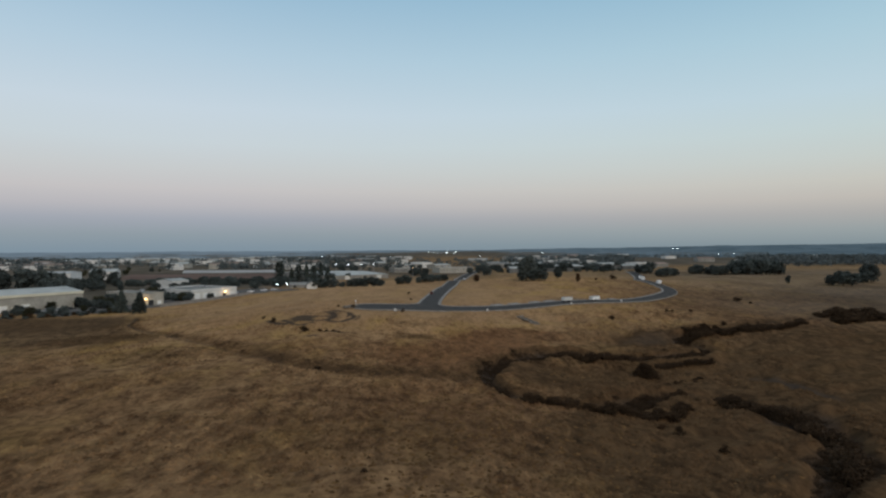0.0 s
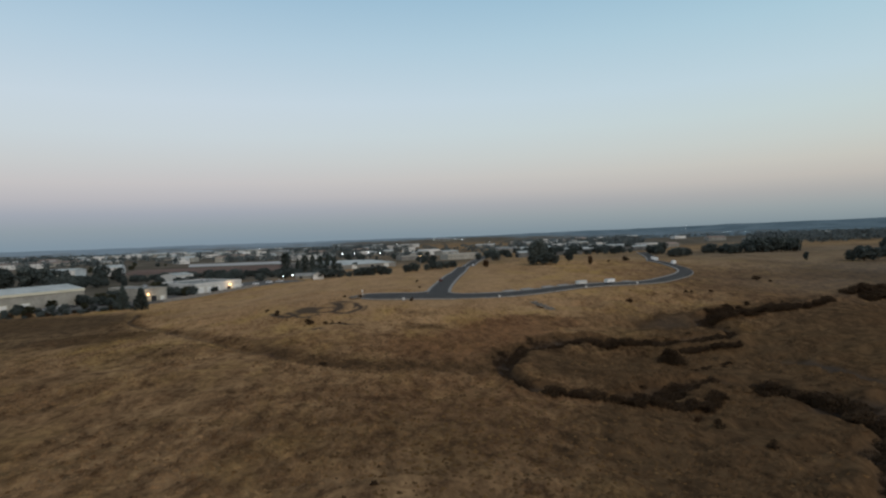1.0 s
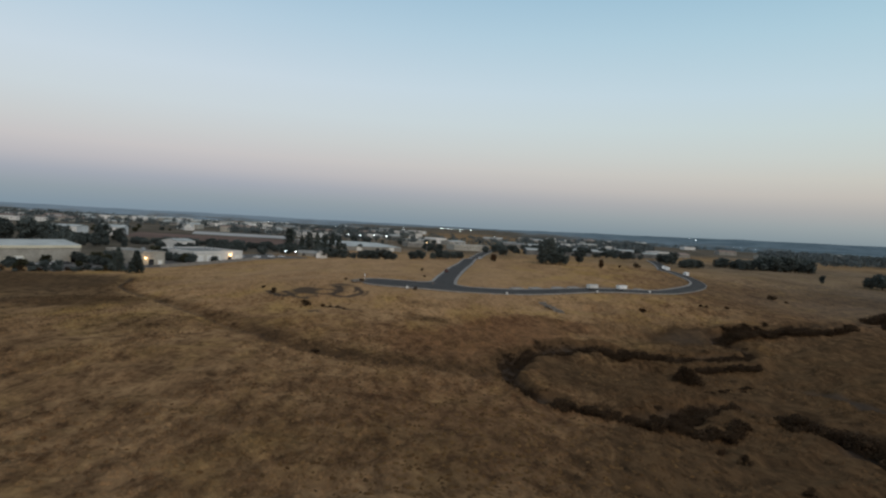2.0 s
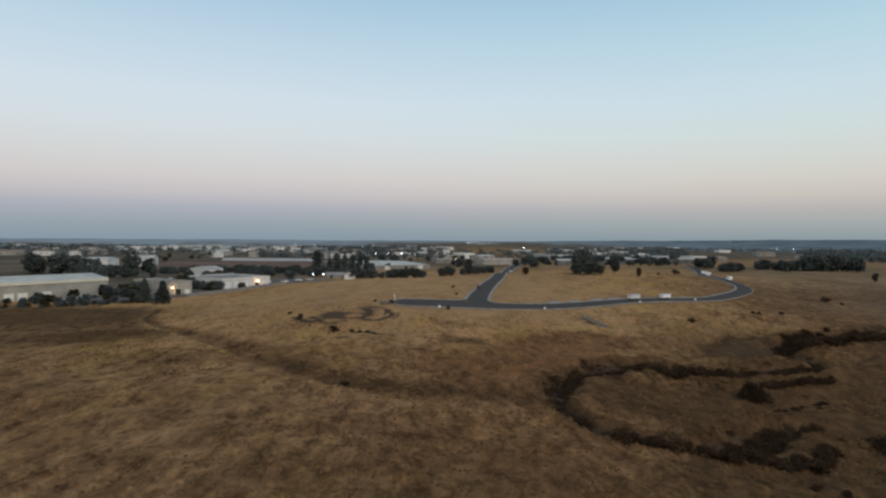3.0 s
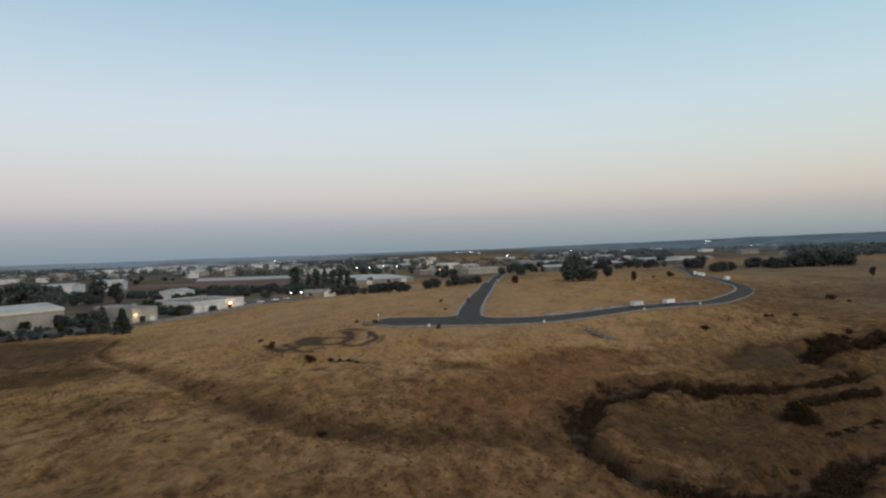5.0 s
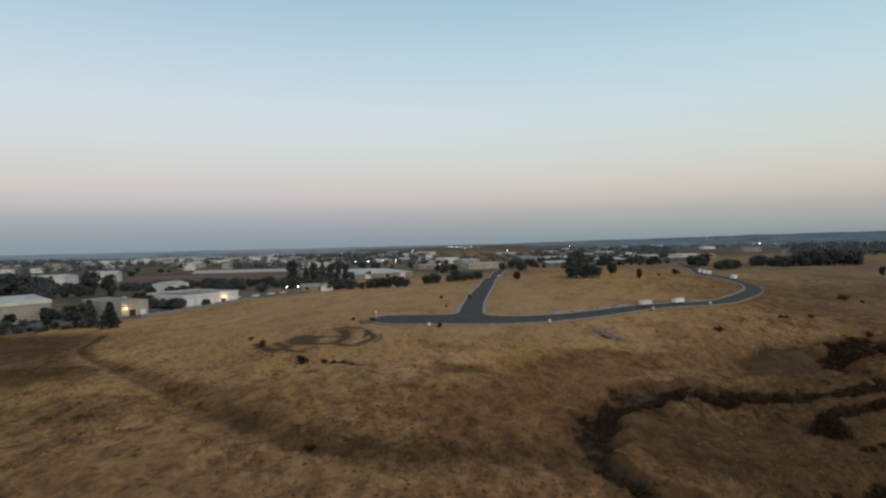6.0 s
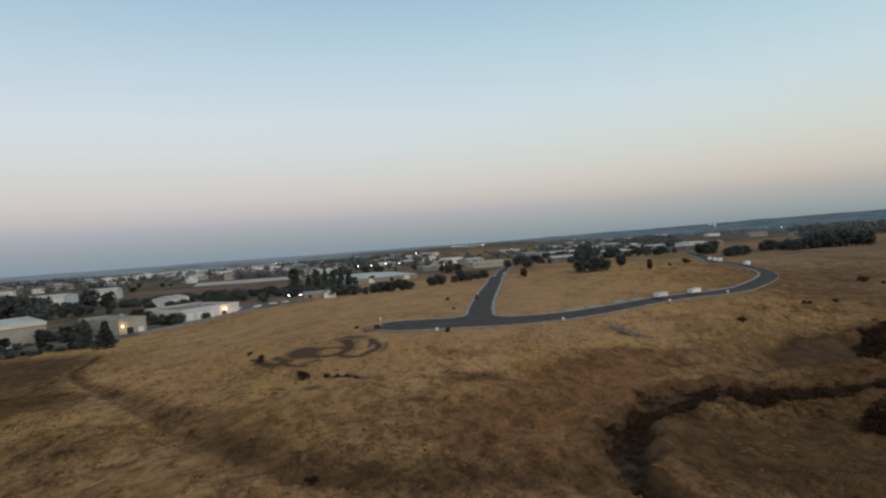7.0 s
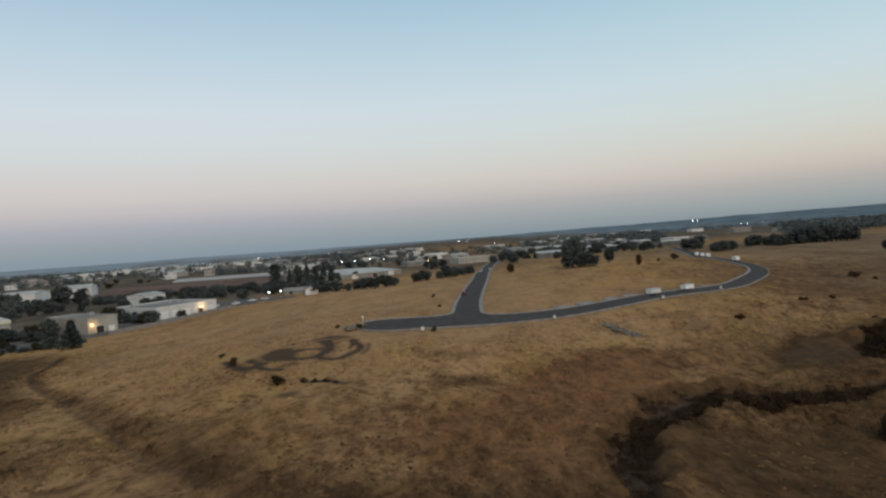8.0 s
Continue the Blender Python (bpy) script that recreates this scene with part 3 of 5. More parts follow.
# ---- roads ----
def strip(name, mat, left, right, lift, thick, label, category):
    """A sheet between two lines of equal length, lying on the land, with closed sides."""
    n = len(left)
    vs = [(x, y, ground(x, y) + lift) for x, y in left] + [(x, y, ground(x, y) + lift) for x, y in right]
    vs += [(x, y, z - thick) for x, y, z in vs]
    fs = []
    for i in range(n - 1):
        fs += [(i, n + i, n + i + 1, i + 1), (i, i + 1, 2 * n + i + 1, 2 * n + i), (n + i + 1, n + i, 3 * n + i, 3 * n + i + 1)]
    fs += [(0, 2 * n, 3 * n, n), (n - 1, 2 * n - 1, 4 * n - 1, 3 * n - 1)]
    ob = part(name, Geo().add(vs, fs), mat)
    return tagged(ob, label, category, kind="structure")


main_n, stem_n = normals(MAIN), normals(STEM)
wide = np.interp(MAIN[:, 0], [-38, -35.5, -30, -14, 8, 30, 60], [5.0, 8.6, 10.6, 10.0, 7.6, 6.0, HALF])[:, None]
wide_n = np.interp(MAIN[:, 0], [-38, -35.5, -30, -14, -2, 8, 30], [5.5, 8.6, 9.8, 9.0, 6.8, 5.6, HALF])[:, None]
strip("road", ASPHALT, MAIN + main_n * wide_n, MAIN - main_n * wide, 0.0, 0.4, "dark smooth asphalt road with a sweeping bend", "road")
strip("road", ASPHALT, STEM + stem_n * STEM_HALF, STEM - stem_n * STEM_HALF, 0.008, 0.4, "straight dark asphalt side road", "road")
north = MAIN + main_n * wide_n


def corner(side):
    """A rounded corner between the side road's edge and the main road's north edge: where it starts and ends, and its curve."""
    edge = STEM + stem_n * STEM_HALF * side
    d = ((edge[:, None] - north[None]) ** 2).sum(-1)
    i, j = np.unravel_index(d.argmin(), d.shape)
    c, p, q = north[j], edge[i + 4], north[j - 4 * side]
    t = np.linspace(0, 1, 9)[:, None]
    return i + 4, j - 4 * side, c, (1 - t) ** 2 * p + 2 * t * (1 - t) * c + t * t * q


edges = []
for side in (1, -1):
    i, j, c, arc = corner(side)
    fan = [(*c, ground(*c) + 0.014)] + [(x, y, ground(x, y) + 0.014) for x, y in arc]
    tagged(part("road", Geo().add(fan, [((0, k, k + 1) if side > 0 else (0, k + 1, k)) for k in range(1, 9)]), ASPHALT), "rounded asphalt corner of the road junction", "road", kind="structure")
    edge = STEM + stem_n * STEM_HALF * side
    rest = north[:j][::-1] if side > 0 else north[j:]
    edges.append((np.vstack([edge[i:][::-1], arc[1:-1], rest]), side))
edges.append((MAIN - main_n * wide, -1))
west = MAIN[0]
for n_edge, (line, side) in enumerate(edges):
    line = smooth_line(line, 2.0)
    nn = normals(line)
    out = (-1, 1, -1)[n_edge]
    wdt = (1.3, 1.3, 0.4)[n_edge]
    a, b = line, line + nn * out * wdt
    strip("pavement", CONCRETE, *((a, b) if out < 0 else (b, a)), 0.15, 0.5, "pale concrete kerb and walk beside the road", "pavement")


# ---- plants ----
def leaf_cloud(geo, rng, centre, radius, count, size):
    """Small bent leaf clumps over a ball-shaped bough."""
    for _ in range(count):
        d = Vector(rng.normal(size=3)).normalized()
        r = rng.uniform(0.35, 1.0) ** 0.5
        p = Vector(centre) + Vector((d.x * radius[0], d.y * radius[1], d.z * radius[2])) * r
        a = Vector(rng.normal(size=3)).normalized()
        b = a.cross(d if abs(a.dot(d)) < 0.95 else a.orthogonal()).normalized()
        k = size * rng.uniform(0.6, 1.4)
        m = p + a.cross(b) * k * 0.35
        geo.add([p - a * k, m - b * k * 0.7, p + a * k, m + b * k * 0.7], [(0, 1, 2), (0, 2, 3)])


def plant_meshes(kind, seed):
    """Trunk with limbs and crown of a plant one metre high."""
    rng = np.random.default_rng(seed)
    trunk, crown = Geo(), Geo()
    if kind == "broadleaf":
        trunk.tube((0, 0, -0.02), (0.01, 0, 0.3), 0.035, 0.024, 7)
        trunk.tube((0.01, 0, 0.29), (0.0, 0.02, 0.62), 0.024, 0.012, 6)
        for i in range(34):
            a, h = rng.uniform(0, 6.28), 0.13 + 0.74 * (i + 0.5) / 34
            out = 0.34 * math.sin(math.pi * (h + 0.08) / 1.12) ** 0.8 * rng.uniform(0.7, 1.05)
            p = (out * math.cos(a), out * math.sin(a), h)
            trunk.tube((0, 0, 0.1 + h * 0.3), p, 0.012, 0.004, 5)
            r = rng.uniform(0.10, 0.16)
            leaf_cloud(crown, rng, p, (r, r, r * 0.85), 34, 0.042)
        leaf_cloud(crown, rng, (0, 0, 0.5), (0.24, 0.24, 0.36), 260, 0.06)
    elif kind == "conifer":
        trunk.tube((0, 0, -0.02), (0, 0, 0.9), 0.028, 0.006, 7)
        for i in range(34):
            h = 0.10 + 0.86 * i / 34
            a, out = i * 2.4, 0.27 * (1 - h) ** 0.75 * rng.uniform(0.6, 1.1)
            p = (out * math.cos(a), out * math.sin(a), h - 0.03)
            trunk.tube((0, 0, h), p, 0.008, 0.003, 4)
            r = 0.04 + 0.12 * (1 - h)
            leaf_cloud(crown, rng, p, (r, r, r * 0.8), 58, 0.03)
    elif kind == "cypress":
        trunk.tube((0, 0, -0.02), (0, 0, 0.9), 0.022, 0.005, 7)
        for i in range(30):
            h = 0.08 + 0.86 * i / 30
            a, out = i * 2.4, 0.085 * math.sin(math.pi * min(1, (h + 0.12) * 0.82)) * rng.uniform(0.5, 1.2)
            p = (out * math.cos(a), out * math.sin(a), h)
            trunk.tube((0, 0, h - 0.04), p, 0.006, 0.002, 4)
            r = 0.035 + 0.045 * (1 - h)
            leaf_cloud(crown, rng, p, (r, r, r * 1.7), 30, 0.026)
    else:
        for i in range(15):
            a, out = i * 2.4, rng.uniform(0.1, 0.62)
            h = rng.uniform(0.25, 0.75) * (1.15 - out)
            p = (out * math.cos(a), out * math.sin(a), h)
            trunk.tube((0.05 * math.cos(a), 0.05 * math.sin(a), -0.05), p, 0.03, 0.01, 5)
            r = rng.uniform(0.2, 0.32)
            leaf_cloud(crown, rng, p, (r, r, r * 0.8), 54, 0.050)
    return trunk.mesh("trunk"), crown.mesh("crown")


PLANTS = {}


def plant(name, kind, leaf, x, y, high, label, category, wide=1.0, seed=0, group="", sink=0.0, field=False):
    """One tree or bush on the ground; high in metres, wide as a factor on its natural spread."""
    key = (kind, leaf.name, seed % 3)
    m = Matrix.Translation((x, y, (surface(x, y) if field else ground(x, y)) - sink)) @ Matrix.Rotation(seed * 1.7, 4, 'Z') @ Matrix.Diagonal((high * wide, high * wide, high, 1))
    if key not in PLANTS:
        t, c = plant_meshes(kind, 11 + 7 * (seed % 3))
        root = thing(name, m, label, category, group)
        part("stem" if kind == "shrub" else "trunk", t, BARK, root)
        part("foliage" if kind == "shrub" else "crown", c, leaf, root)
        PLANTS[key] = root
        return root
    ob = copy_thing(PLANTS[key], Matrix())
    ob.name = name
    ob.matrix_basis = m
    for k in ("label", "category", "group"):
        if k in ob:
            del ob[k]
    return tagged(ob, label, category, group)


# ---- buildings ----
def building(name, x, y, turn, L, W, H, wall, roof, label, rise=0.0, fascia=None, doors=(), windows=0, lamps=(), over=0.3, category="building"):
    """A block with its long side L along local x and its front facing local -y. rise: the ridge over the eave (0: a flat roof behind a parapet).
    doors: (place along the front, width, height, look); windows: how many in a row on the front and on the left end."""
    g = ground(x, y) - 0.15
    root = thing(name, Matrix.Translation((x, y, g)) @ Matrix.Rotation(radians(turn), 4, 'Z'), label, category)
    shell = Geo().box(0, 0, -0.6, L, W, H + 0.6)
    part("wall", shell, wall, root)
    if rise:
        a, b, t = L / 2 + over, W / 2 + over, 0.25
        prof = [(-b, H), (0, H + rise), (b, H), (b, H + t), (0, H + rise + t), (-b, H + t)]
        vs = [(s * a, p, z + 0.01) for s in (-1, 1) for p, z in prof]
        fs = [(i, (i + 1) % 6, 6 + (i + 1) % 6, 6 + i) for i in range(6)] + [(0, 5, 4, 3, 2, 1), (6, 7, 8, 9, 10, 11)]
        part("roof", Geo().add(vs, fs), roof, root)
        for s in (-1, 1):
            gab = Geo()
            xs = s * (L / 2 - 0.01)
            gab.add([(xs, -W / 2, H), (xs, W / 2, H), (xs, 0, H + rise), (xs - s * .3, -W / 2, H), (xs - s * .3, W / 2, H), (xs - s * .3, 0, H + rise)], [(0, 1, 2), (5, 4, 3), (0, 3, 4, 1), (1, 4, 5, 2), (2, 5, 3, 0)])
            part("gable", gab, wall, root)
    else:
        part("roof", Geo().box(0, 0, H - 0.5, L - 0.6, W - 0.6, 0.56), roof, root)
        par = Geo()
        for px, py, sx, sy in ((0, -W / 2, L + .3, .3), (0, W / 2, L + .3, .3), (-L / 2, 0, .3, W - .3), (L / 2, 0, .3, W - .3)):
            par.box(px, py, H - 0.45, sx, sy, 0.95)
        part("parapet", par, wall, root)
        rng = np.random.default_rng(int(L * 7 + W))
        for _ in range(max(1, int(L * W / 450))):
            u = part("rooftop_unit", Geo().box(0, 0, 0, 2.2, 1.6, 1.3).box(0, 0, 1.3, 1.4, 1.0, 0.25), STEEL, root)
            u.matrix_basis = Matrix.Translation((rng.uniform(-.38, .38) * L, rng.uniform(-.38, .38) * W, H + 0.06))
    if fascia:
        part("fascia", Geo().box(0, -W / 2 - 0.22, H - 1.25, L + 0.5, 0.38, 1.5).box(L / 2 + 0.22, 0, H - 1.25, 0.38, W, 1.5), fascia, root, "cream metal fascia band")
    for px, w, h, look_ in doors:
        d = part("door", Geo().box(0, 0, 0, w, 0.12, h), look_, root)
        d.matrix_basis = Matrix.Translation((px, -W / 2 - 0.06, 0))
        fr = Geo().box(-w / 2 - .12, 0, 0, .24, .2, h + .24).box(w / 2 + .12, 0, 0, .24, .2, h + .24).box(0, 0, h, w, .2, .24)
        part("frame", fr, TRIM, d)
    if windows:
        pane = Geo().box(0, 0, 0, L / windows * 0.35, 0.1, 1.1).mesh("window")
        for i in range(windows):
            wd = part("window", pane, GLASS, root)
            wd.matrix_basis = Matrix.Translation((-L / 2 + (i + 0.5) * L / windows, -W / 2 - 0.04, H * 0.5))
    for px, z in lamps:
        lamp = part("wall_lamp", Geo().box(0, 0, 0, 0.6, 0.5, 0.5, 0, 0.3), STEEL, root)
        lamp.matrix_basis = Matrix.Translation((px, -W / 2 - 0.3, z))
        part("bulb", Geo().box(0, -0.1, -0.42, 0.7, 0.5, 0.4), LAMP_WARM, lamp, "glowing orange bulb")
        li = new("sodium_light", bpy.data.lights.new("sodium_light", 'POINT'))
        li.data.energy, li.data.color, li.data.shadow_soft_size = 260, (1.0, 0.58, 0.25), 0.3
        li.matrix_world = root.matrix_basis @ Matrix.Translation((px, -W / 2 - 1.6, z - 0.5))
    return root


# industrial park at the field's edge
building("warehouse", -252.5, 320.5, 60, 100, 36, 9.0, WALL_CREAM, ROOF_PALE, "long cream metal warehouse with a pale green-grey roof", 2.2, TRIM,
         doors=[(47.0, 4.5, 4.0, DARK), (8, 4, 3.6, DOOR_WHITE), (14, 3, 2.6, DARK), (19, 4, 3.6, DOOR_WHITE), (2, 4, 3.6, DOOR_WHITE), (-4, 3, 2.6, DARK)])
building("workshop", -190, 372, 60, 14, 36, 7.4, WALL_CREAM, ROOF_GREY, "low cream block workshop with a lit orange wall lamp", 0, None,
         doors=[(-1.5, 3.6, 3.6, DARK), (4, 2.5, 2.8, DOOR_WHITE)], lamps=[(-5.2, 4.6)])
building("industrial_unit", -171, 416.5, 60, 37, 40, 6.2, WALL_WHITE, ROOF_GREY, "row of pale industrial units with roller doors", 0, None,
         doors=[(-14, 4.5, 4.2, DOOR_WHITE), (-7.5, 4.5, 4.2, DOOR_WHITE), (-1, 4.5, 4.2, DOOR_WHITE), (8, 3, 3, DARK), (14, 4, 4, DOOR_WHITE)], lamps=[(8.5, 4.2)])
building("industrial_unit", -226, 505, 60, 16, 20, 6.0, WALL_WHITE, ROOF_PALE, "white hall with a pale low gabled roof", 1.6, windows=6)
building("white_warehouse", -384, 600, 15, 36, 34, 9.0, WALL_WHITE, ROOF_PALE, "large white warehouse with a plain front", 1.5, doors=[(-13, 5, 5, DOOR_WHITE), (0, 5, 5, DOOR_WHITE), (12, 4, 4, DARK)])
building("white_warehouse", -364, 652, 20, 25, 30, 8.6, WALL_WHITE, ROOF_PALE, "white gabled warehouse behind round trees", 2.5, doors=[(-8, 5, 5, DARK), (8, 5, 5, DOOR_WHITE)])
building("long_hall", -720, 1010, 42, 190, 60, 6.0, WALL_CREAM, ROOF_BROWN, "very long low hall with a rose-brown roof", 2.0, windows=20)
building("pale_warehouse", -122, 674, 33.5, 74, 118, 4.2, WALL_GREY, ROOF_PALE, "wide pale warehouse with a low white roof", 1.5, doors=[(-25, 5, 3.6, DARK), (-10, 5, 3.6, WALL_WHITE), (10, 5, 3.6, DARK), (26, 5, 3.6, WALL_WHITE)])
building("shed", -104.5, 482, 105, 11, 8, 3.6, WALL_WHITE, ROOF_GREY, "small cream shed with a blue-grey gabled roof", 2.2, doors=[(3, 2, 2.2, DARK)])
building("shed", -117, 490, 12, 15, 9, 2.6, WALL_GREY, ROOF_GREY, "low white shed in the yard", 2.0, doors=[(-3, 3, 2.6, DARK)])
building("office_block", 12, 778, 22, 46, 26, 6.5, WALL_CREAM, ROOF_PALE, "pale two-storey office block at the road's end", 0, windows=12)
building("office_block", -52, 800, 22, 34, 24, 5.0, WALL_GREY, ROOF_PALE, "grey two-storey office block", 0, windows=9)
building("storage_hall", 97, 768, 5, 30, 24, 5.5, WALL_SHADED, ROOF_PALE, "grey storage hall with a pale roof", 2.0, windows=5)
for bx, by, turn, L, W, H, wl_, rf, rise in ((150, 800, 8, 34, 22, 6, WALL_SHADED, ROOF_PALE, 0), (178, 862, 0, 44, 30, 8, WALL_SHADED, ROOF_PALE, 2), (226, 842, 10, 30, 26, 10, WALL_SHADED, ROOF_GREY, 0),
                                             (262, 858, 5, 28, 24, 9, WALL_SHADED, ROOF_PALE, 1.5), (292, 900, 0, 40, 26, 9, WALL_SHADED, ROOF_GREY, 0), (244, 965, 5, 56, 30, 8, WALL_GREY, ROOF_PALE, 2),
                                             (130, 960, 5, 48, 30, 9, WALL_GREY, ROOF_PALE, 2), (332, 960, 12, 36, 24, 8, WALL_GREY, ROOF_BROWN, 2), (214, 1060, 0, 60, 34, 9, WALL_SHADED, ROOF_PALE, 0)):
    building("town_building", bx, by, turn, L, W, H * 0.62, wl_, rf, "low town building among dark trees", rise, windows=max(4, int(L / 5)))

# perimeter wall and yard
strip("yard", LOT, smooth_line([(-192, 303), (-182, 322), (-166, 352), (-149, 385), (-137, 425), (-112, 470)], 3.0) + np.array([-38, 22]),
      smooth_line([(-192, 303), (-182, 322), (-166, 352), (-149, 385), (-137, 425), (-112, 470)], 3.0), 0.12, 0.6, "grey worn asphalt yard of the industrial park", "yard")


def perimeter_wall():
    root = thing("perimeter_wall", Matrix(), "low pale concrete block wall along the field's edge", "wall", kind="structure")
    line = smooth_line([(-164, 350), (-161, 358), (-151, 378), (-140, 412), (-134, 426)], 6.0)
    for (ax, ay), (bx, by) in zip(line[:-1], line[1:]):
        d = math.hypot(bx - ax, by - ay)
        p = part("panel", Geo().box(0, 0, -0.6, d - 0.1, 0.2, 2.4).box(-d / 2, 0, -0.6, 0.4, 0.4, 2.6), CONCRETE, root)
        p.matrix_basis = Matrix.Translation(((ax + bx) / 2, (ay + by) / 2, ground((ax + bx) / 2, (ay + by) / 2))) @ Matrix.Rotation(math.atan2(by - ay, bx - ax), 4, 'Z')


perimeter_wall()

# farmed strips beyond the yards
strip("field", FIELD_RED, np.array([(-350, 640), (-250, 648), (-165, 650)], float), np.array([(-395, 765), (-290, 775), (-195, 775)], float), 0.12, 0.5, "brown ploughed field beyond the yards", "field")
strip("field", COVER, np.array([(-345, 800), (-290, 805), (-215, 805)], float), np.array([(-385, 900), (-320, 905), (-240, 905)], float), 0.12, 0.5, "pale strip of row covers on the field", "field")


# ---- trees ----
for i, (x, y, h) in enumerate(((-170.7, 320, 13.0), (-158, 313.5, 12.0))):
    plant("conifer", "conifer", LEAF_BLUE, x, y, h, "dark dense conifer beside the yard wall", "tree", (0.95, 1.15)[i], i, "pair of conifers")
for i, (x, y, h) in enumerate(((-314, 548, 16), (-303, 556, 12.5), (-345, 496, 18), (-338, 505, 15), (-330, 500, 17), (-322, 508, 14), (-352, 510, 17), (-360, 492, 16), (-372, 505, 18), (-310, 470, 10),
                               (-292, 462, 11), (-283, 455, 12), (-272, 470, 10), (-268, 430, 9), (-300, 500, 9))):
    plant("broadleaf_tree", "broadleaf", LEAF, x, y, h, "large round dark tree behind the warehouse", "tree", 1.15, i)
rng = np.random.default_rng(3)
for i, (x, y, h) in enumerate(((-193, 401, 9), (-186, 396, 8), (-180, 393, 6), (-166, 384, 5.5), (-162, 380, 4.5), (-199, 362, 8), (-204, 357, 7), (-210, 350, 7), (-197, 346, 6), (-190, 352, 3), (-186, 340, 2.5), (-180, 330, 2.2), (-197, 330, 4), (-207, 318, 4), (-201, 303, 3), (-208, 300, 3.5), (-215, 305, 4), (-212, 292, 3.5), (-197, 355, 6), (-192, 345, 5), (-206, 352, 5), (-218, 335, 5.5), (-224, 318, 5),
                               (-185, 318, 3.5), (-178, 322, 3), (-192, 307, 3.2), (-199, 313, 3.4), (-173, 338, 3.5), (-166, 330, 3), (-205, 326, 4))):
    plant("yard_tree", "broadleaf", LEAF if i % 3 else LEAF_OLIVE, x, y, h, "small bushy dark tree in the yard", "tree", 1.35, i)
for i in range(110):
    x, y = rng.uniform(-330, -118), rng.uniform(462, 575)
    if abs(x + 226) < 22 and abs(y - 505) < 22 or (abs(x + 112) < 30 and y < 500):
        continue
    plant("yard_tree", "broadleaf", LEAF, x, y, rng.uniform(4, 7.5), "dark broadleaf tree behind the industrial units", "tree", 1.4, i)
for i, (x, y, h) in enumerate(((-159, 589, 20), (-151, 603, 14), (-145, 607, 17), (-137, 607, 18), (-130, 608, 15), (-123, 610, 17), (-116, 606, 12))):
    plant("cypress", "conifer" if i % 2 else "cypress", LEAF_BLUE, x, y, h, "tall dark cypress in a row", "tree", 0.75 if i % 2 else 2.3, i, "row of cypresses")
row = np.array([(-100, 480), (-94, 482), (-87, 478), (-80, 479), (-73, 476), (-68, 480), (-62, 478), (-55, 480), (-50, 484), (-35, 495), (-30, 498), (-20, 502), (-15, 505), (-10, 503), (-4, 508), (1, 510)])
for i, (x, y) in enumerate(row):
    plant("hedge_tree", "broadleaf", LEAF, x, y, rng.uniform(5.5, 9.5), "dark rounded tree in a loose row", "tree", 1.45, i, "tree row behind the rise")
for i, (x, y, h, w) in enumerate(((26, 471, 6.0, 1.0), (63.5, 460, 20, 0.78), (60, 459, 8, 1.2), (67, 457, 9, 1.3), (73, 458, 9, 1.2), (69, 463, 16, 0.7), (77, 459, 7, 1.2), (91, 480, 9, 0.9), (99, 443, 7.0, 0.6))):
    rusty = i in (0, 8)
    plant("field_tree", "broadleaf", RUSSET if rusty else LEAF, x, y, h, "reddish half-dead tree alone on the dry field" if rusty else "dark tree standing on the dry field", "tree", w, i)
for i in range(44):
    t = i / 43
    x, y = 36 + 205 * t + rng.normal() * 8, 770 + 70 * t + rng.normal() * 30
    plant("town_tree", "broadleaf", LEAF, x, y, rng.uniform(7, 13), "dark broadleaf tree between town buildings", "tree", 1.25, i)
for i, (x, y, h) in enumerate(((227, 640, 8), (232, 644, 10), (238, 645, 10.5), (244, 647, 10), (249, 650, 8), (236, 705, 13), (243, 714, 15), (231, 716, 12))):
    plant("broadleaf_tree", "broadleaf", LEAF, x, y, h, "dense dark tree at the bend of the road", "tree", 1.3, i)
for i in range(34):
    t = i / 33
    plant("grove_tree", "broadleaf", LEAF, 286 + 82 * t + rng.normal() * 3, 697 - 28 * t + rng.normal() * 10, rng.uniform(9, 12) + (6 if t > 0.5 else 0), "dark tree of a long grove on dry grass", "tree", 1.2, i, "grove")
for i, (x, y, h, w) in enumerate(((320, 484, 13, 1.3), (314, 488, 10, 1.3), (329, 487, 11, 1.3), (366, 522, 18, 1.0), (373, 528, 15, 1.1), (355, 512, 10, 1.2), (294, 516, 7.5, 0.8), (336, 452, 7, 0.9), (384, 500, 12, 1.2))):
    plant("broadleaf_tree", "broadleaf", LEAF, x, y, h, "dark spreading tree near the creek", "tree", w, i)

for i in range(150):
    x, y = rng.uniform(-420, 20), rng.uniform(660, 930)
    if -430 < x < -170 and y < 915 or abs(x + 122) < 80 and y < 775 or abs(x - 12) < 32 or abs(x + 52) < 26 and 780 < y < 820:
        continue
    plant("town_tree", "broadleaf", LEAF, x, y, rng.uniform(4, 9), "dark broadleaf tree among the yards", "tree", 1.3, i)

rng = np.random.default_rng(41)
for i in range(44):
    x, y = (rng.uniform(-300, -236), rng.uniform(525, 575)) if i % 2 else (rng.uniform(-500, -395), rng.uniform(700, 900))
    plant("yard_tree", "broadleaf", LEAF if i % 4 else LEAF_OLIVE, x, y, rng.uniform(3.5, 6.5), "dark broadleaf tree among the yards", "tree", 1.3, i)
for i in range(40):
    x, y = 60 + 170 * rng.uniform(), 790 + 150 * rng.uniform()
    plant("town_tree", "broadleaf", LEAF, x, y, rng.uniform(5, 9), "dark broadleaf tree between town buildings", "tree", 1.3, i)
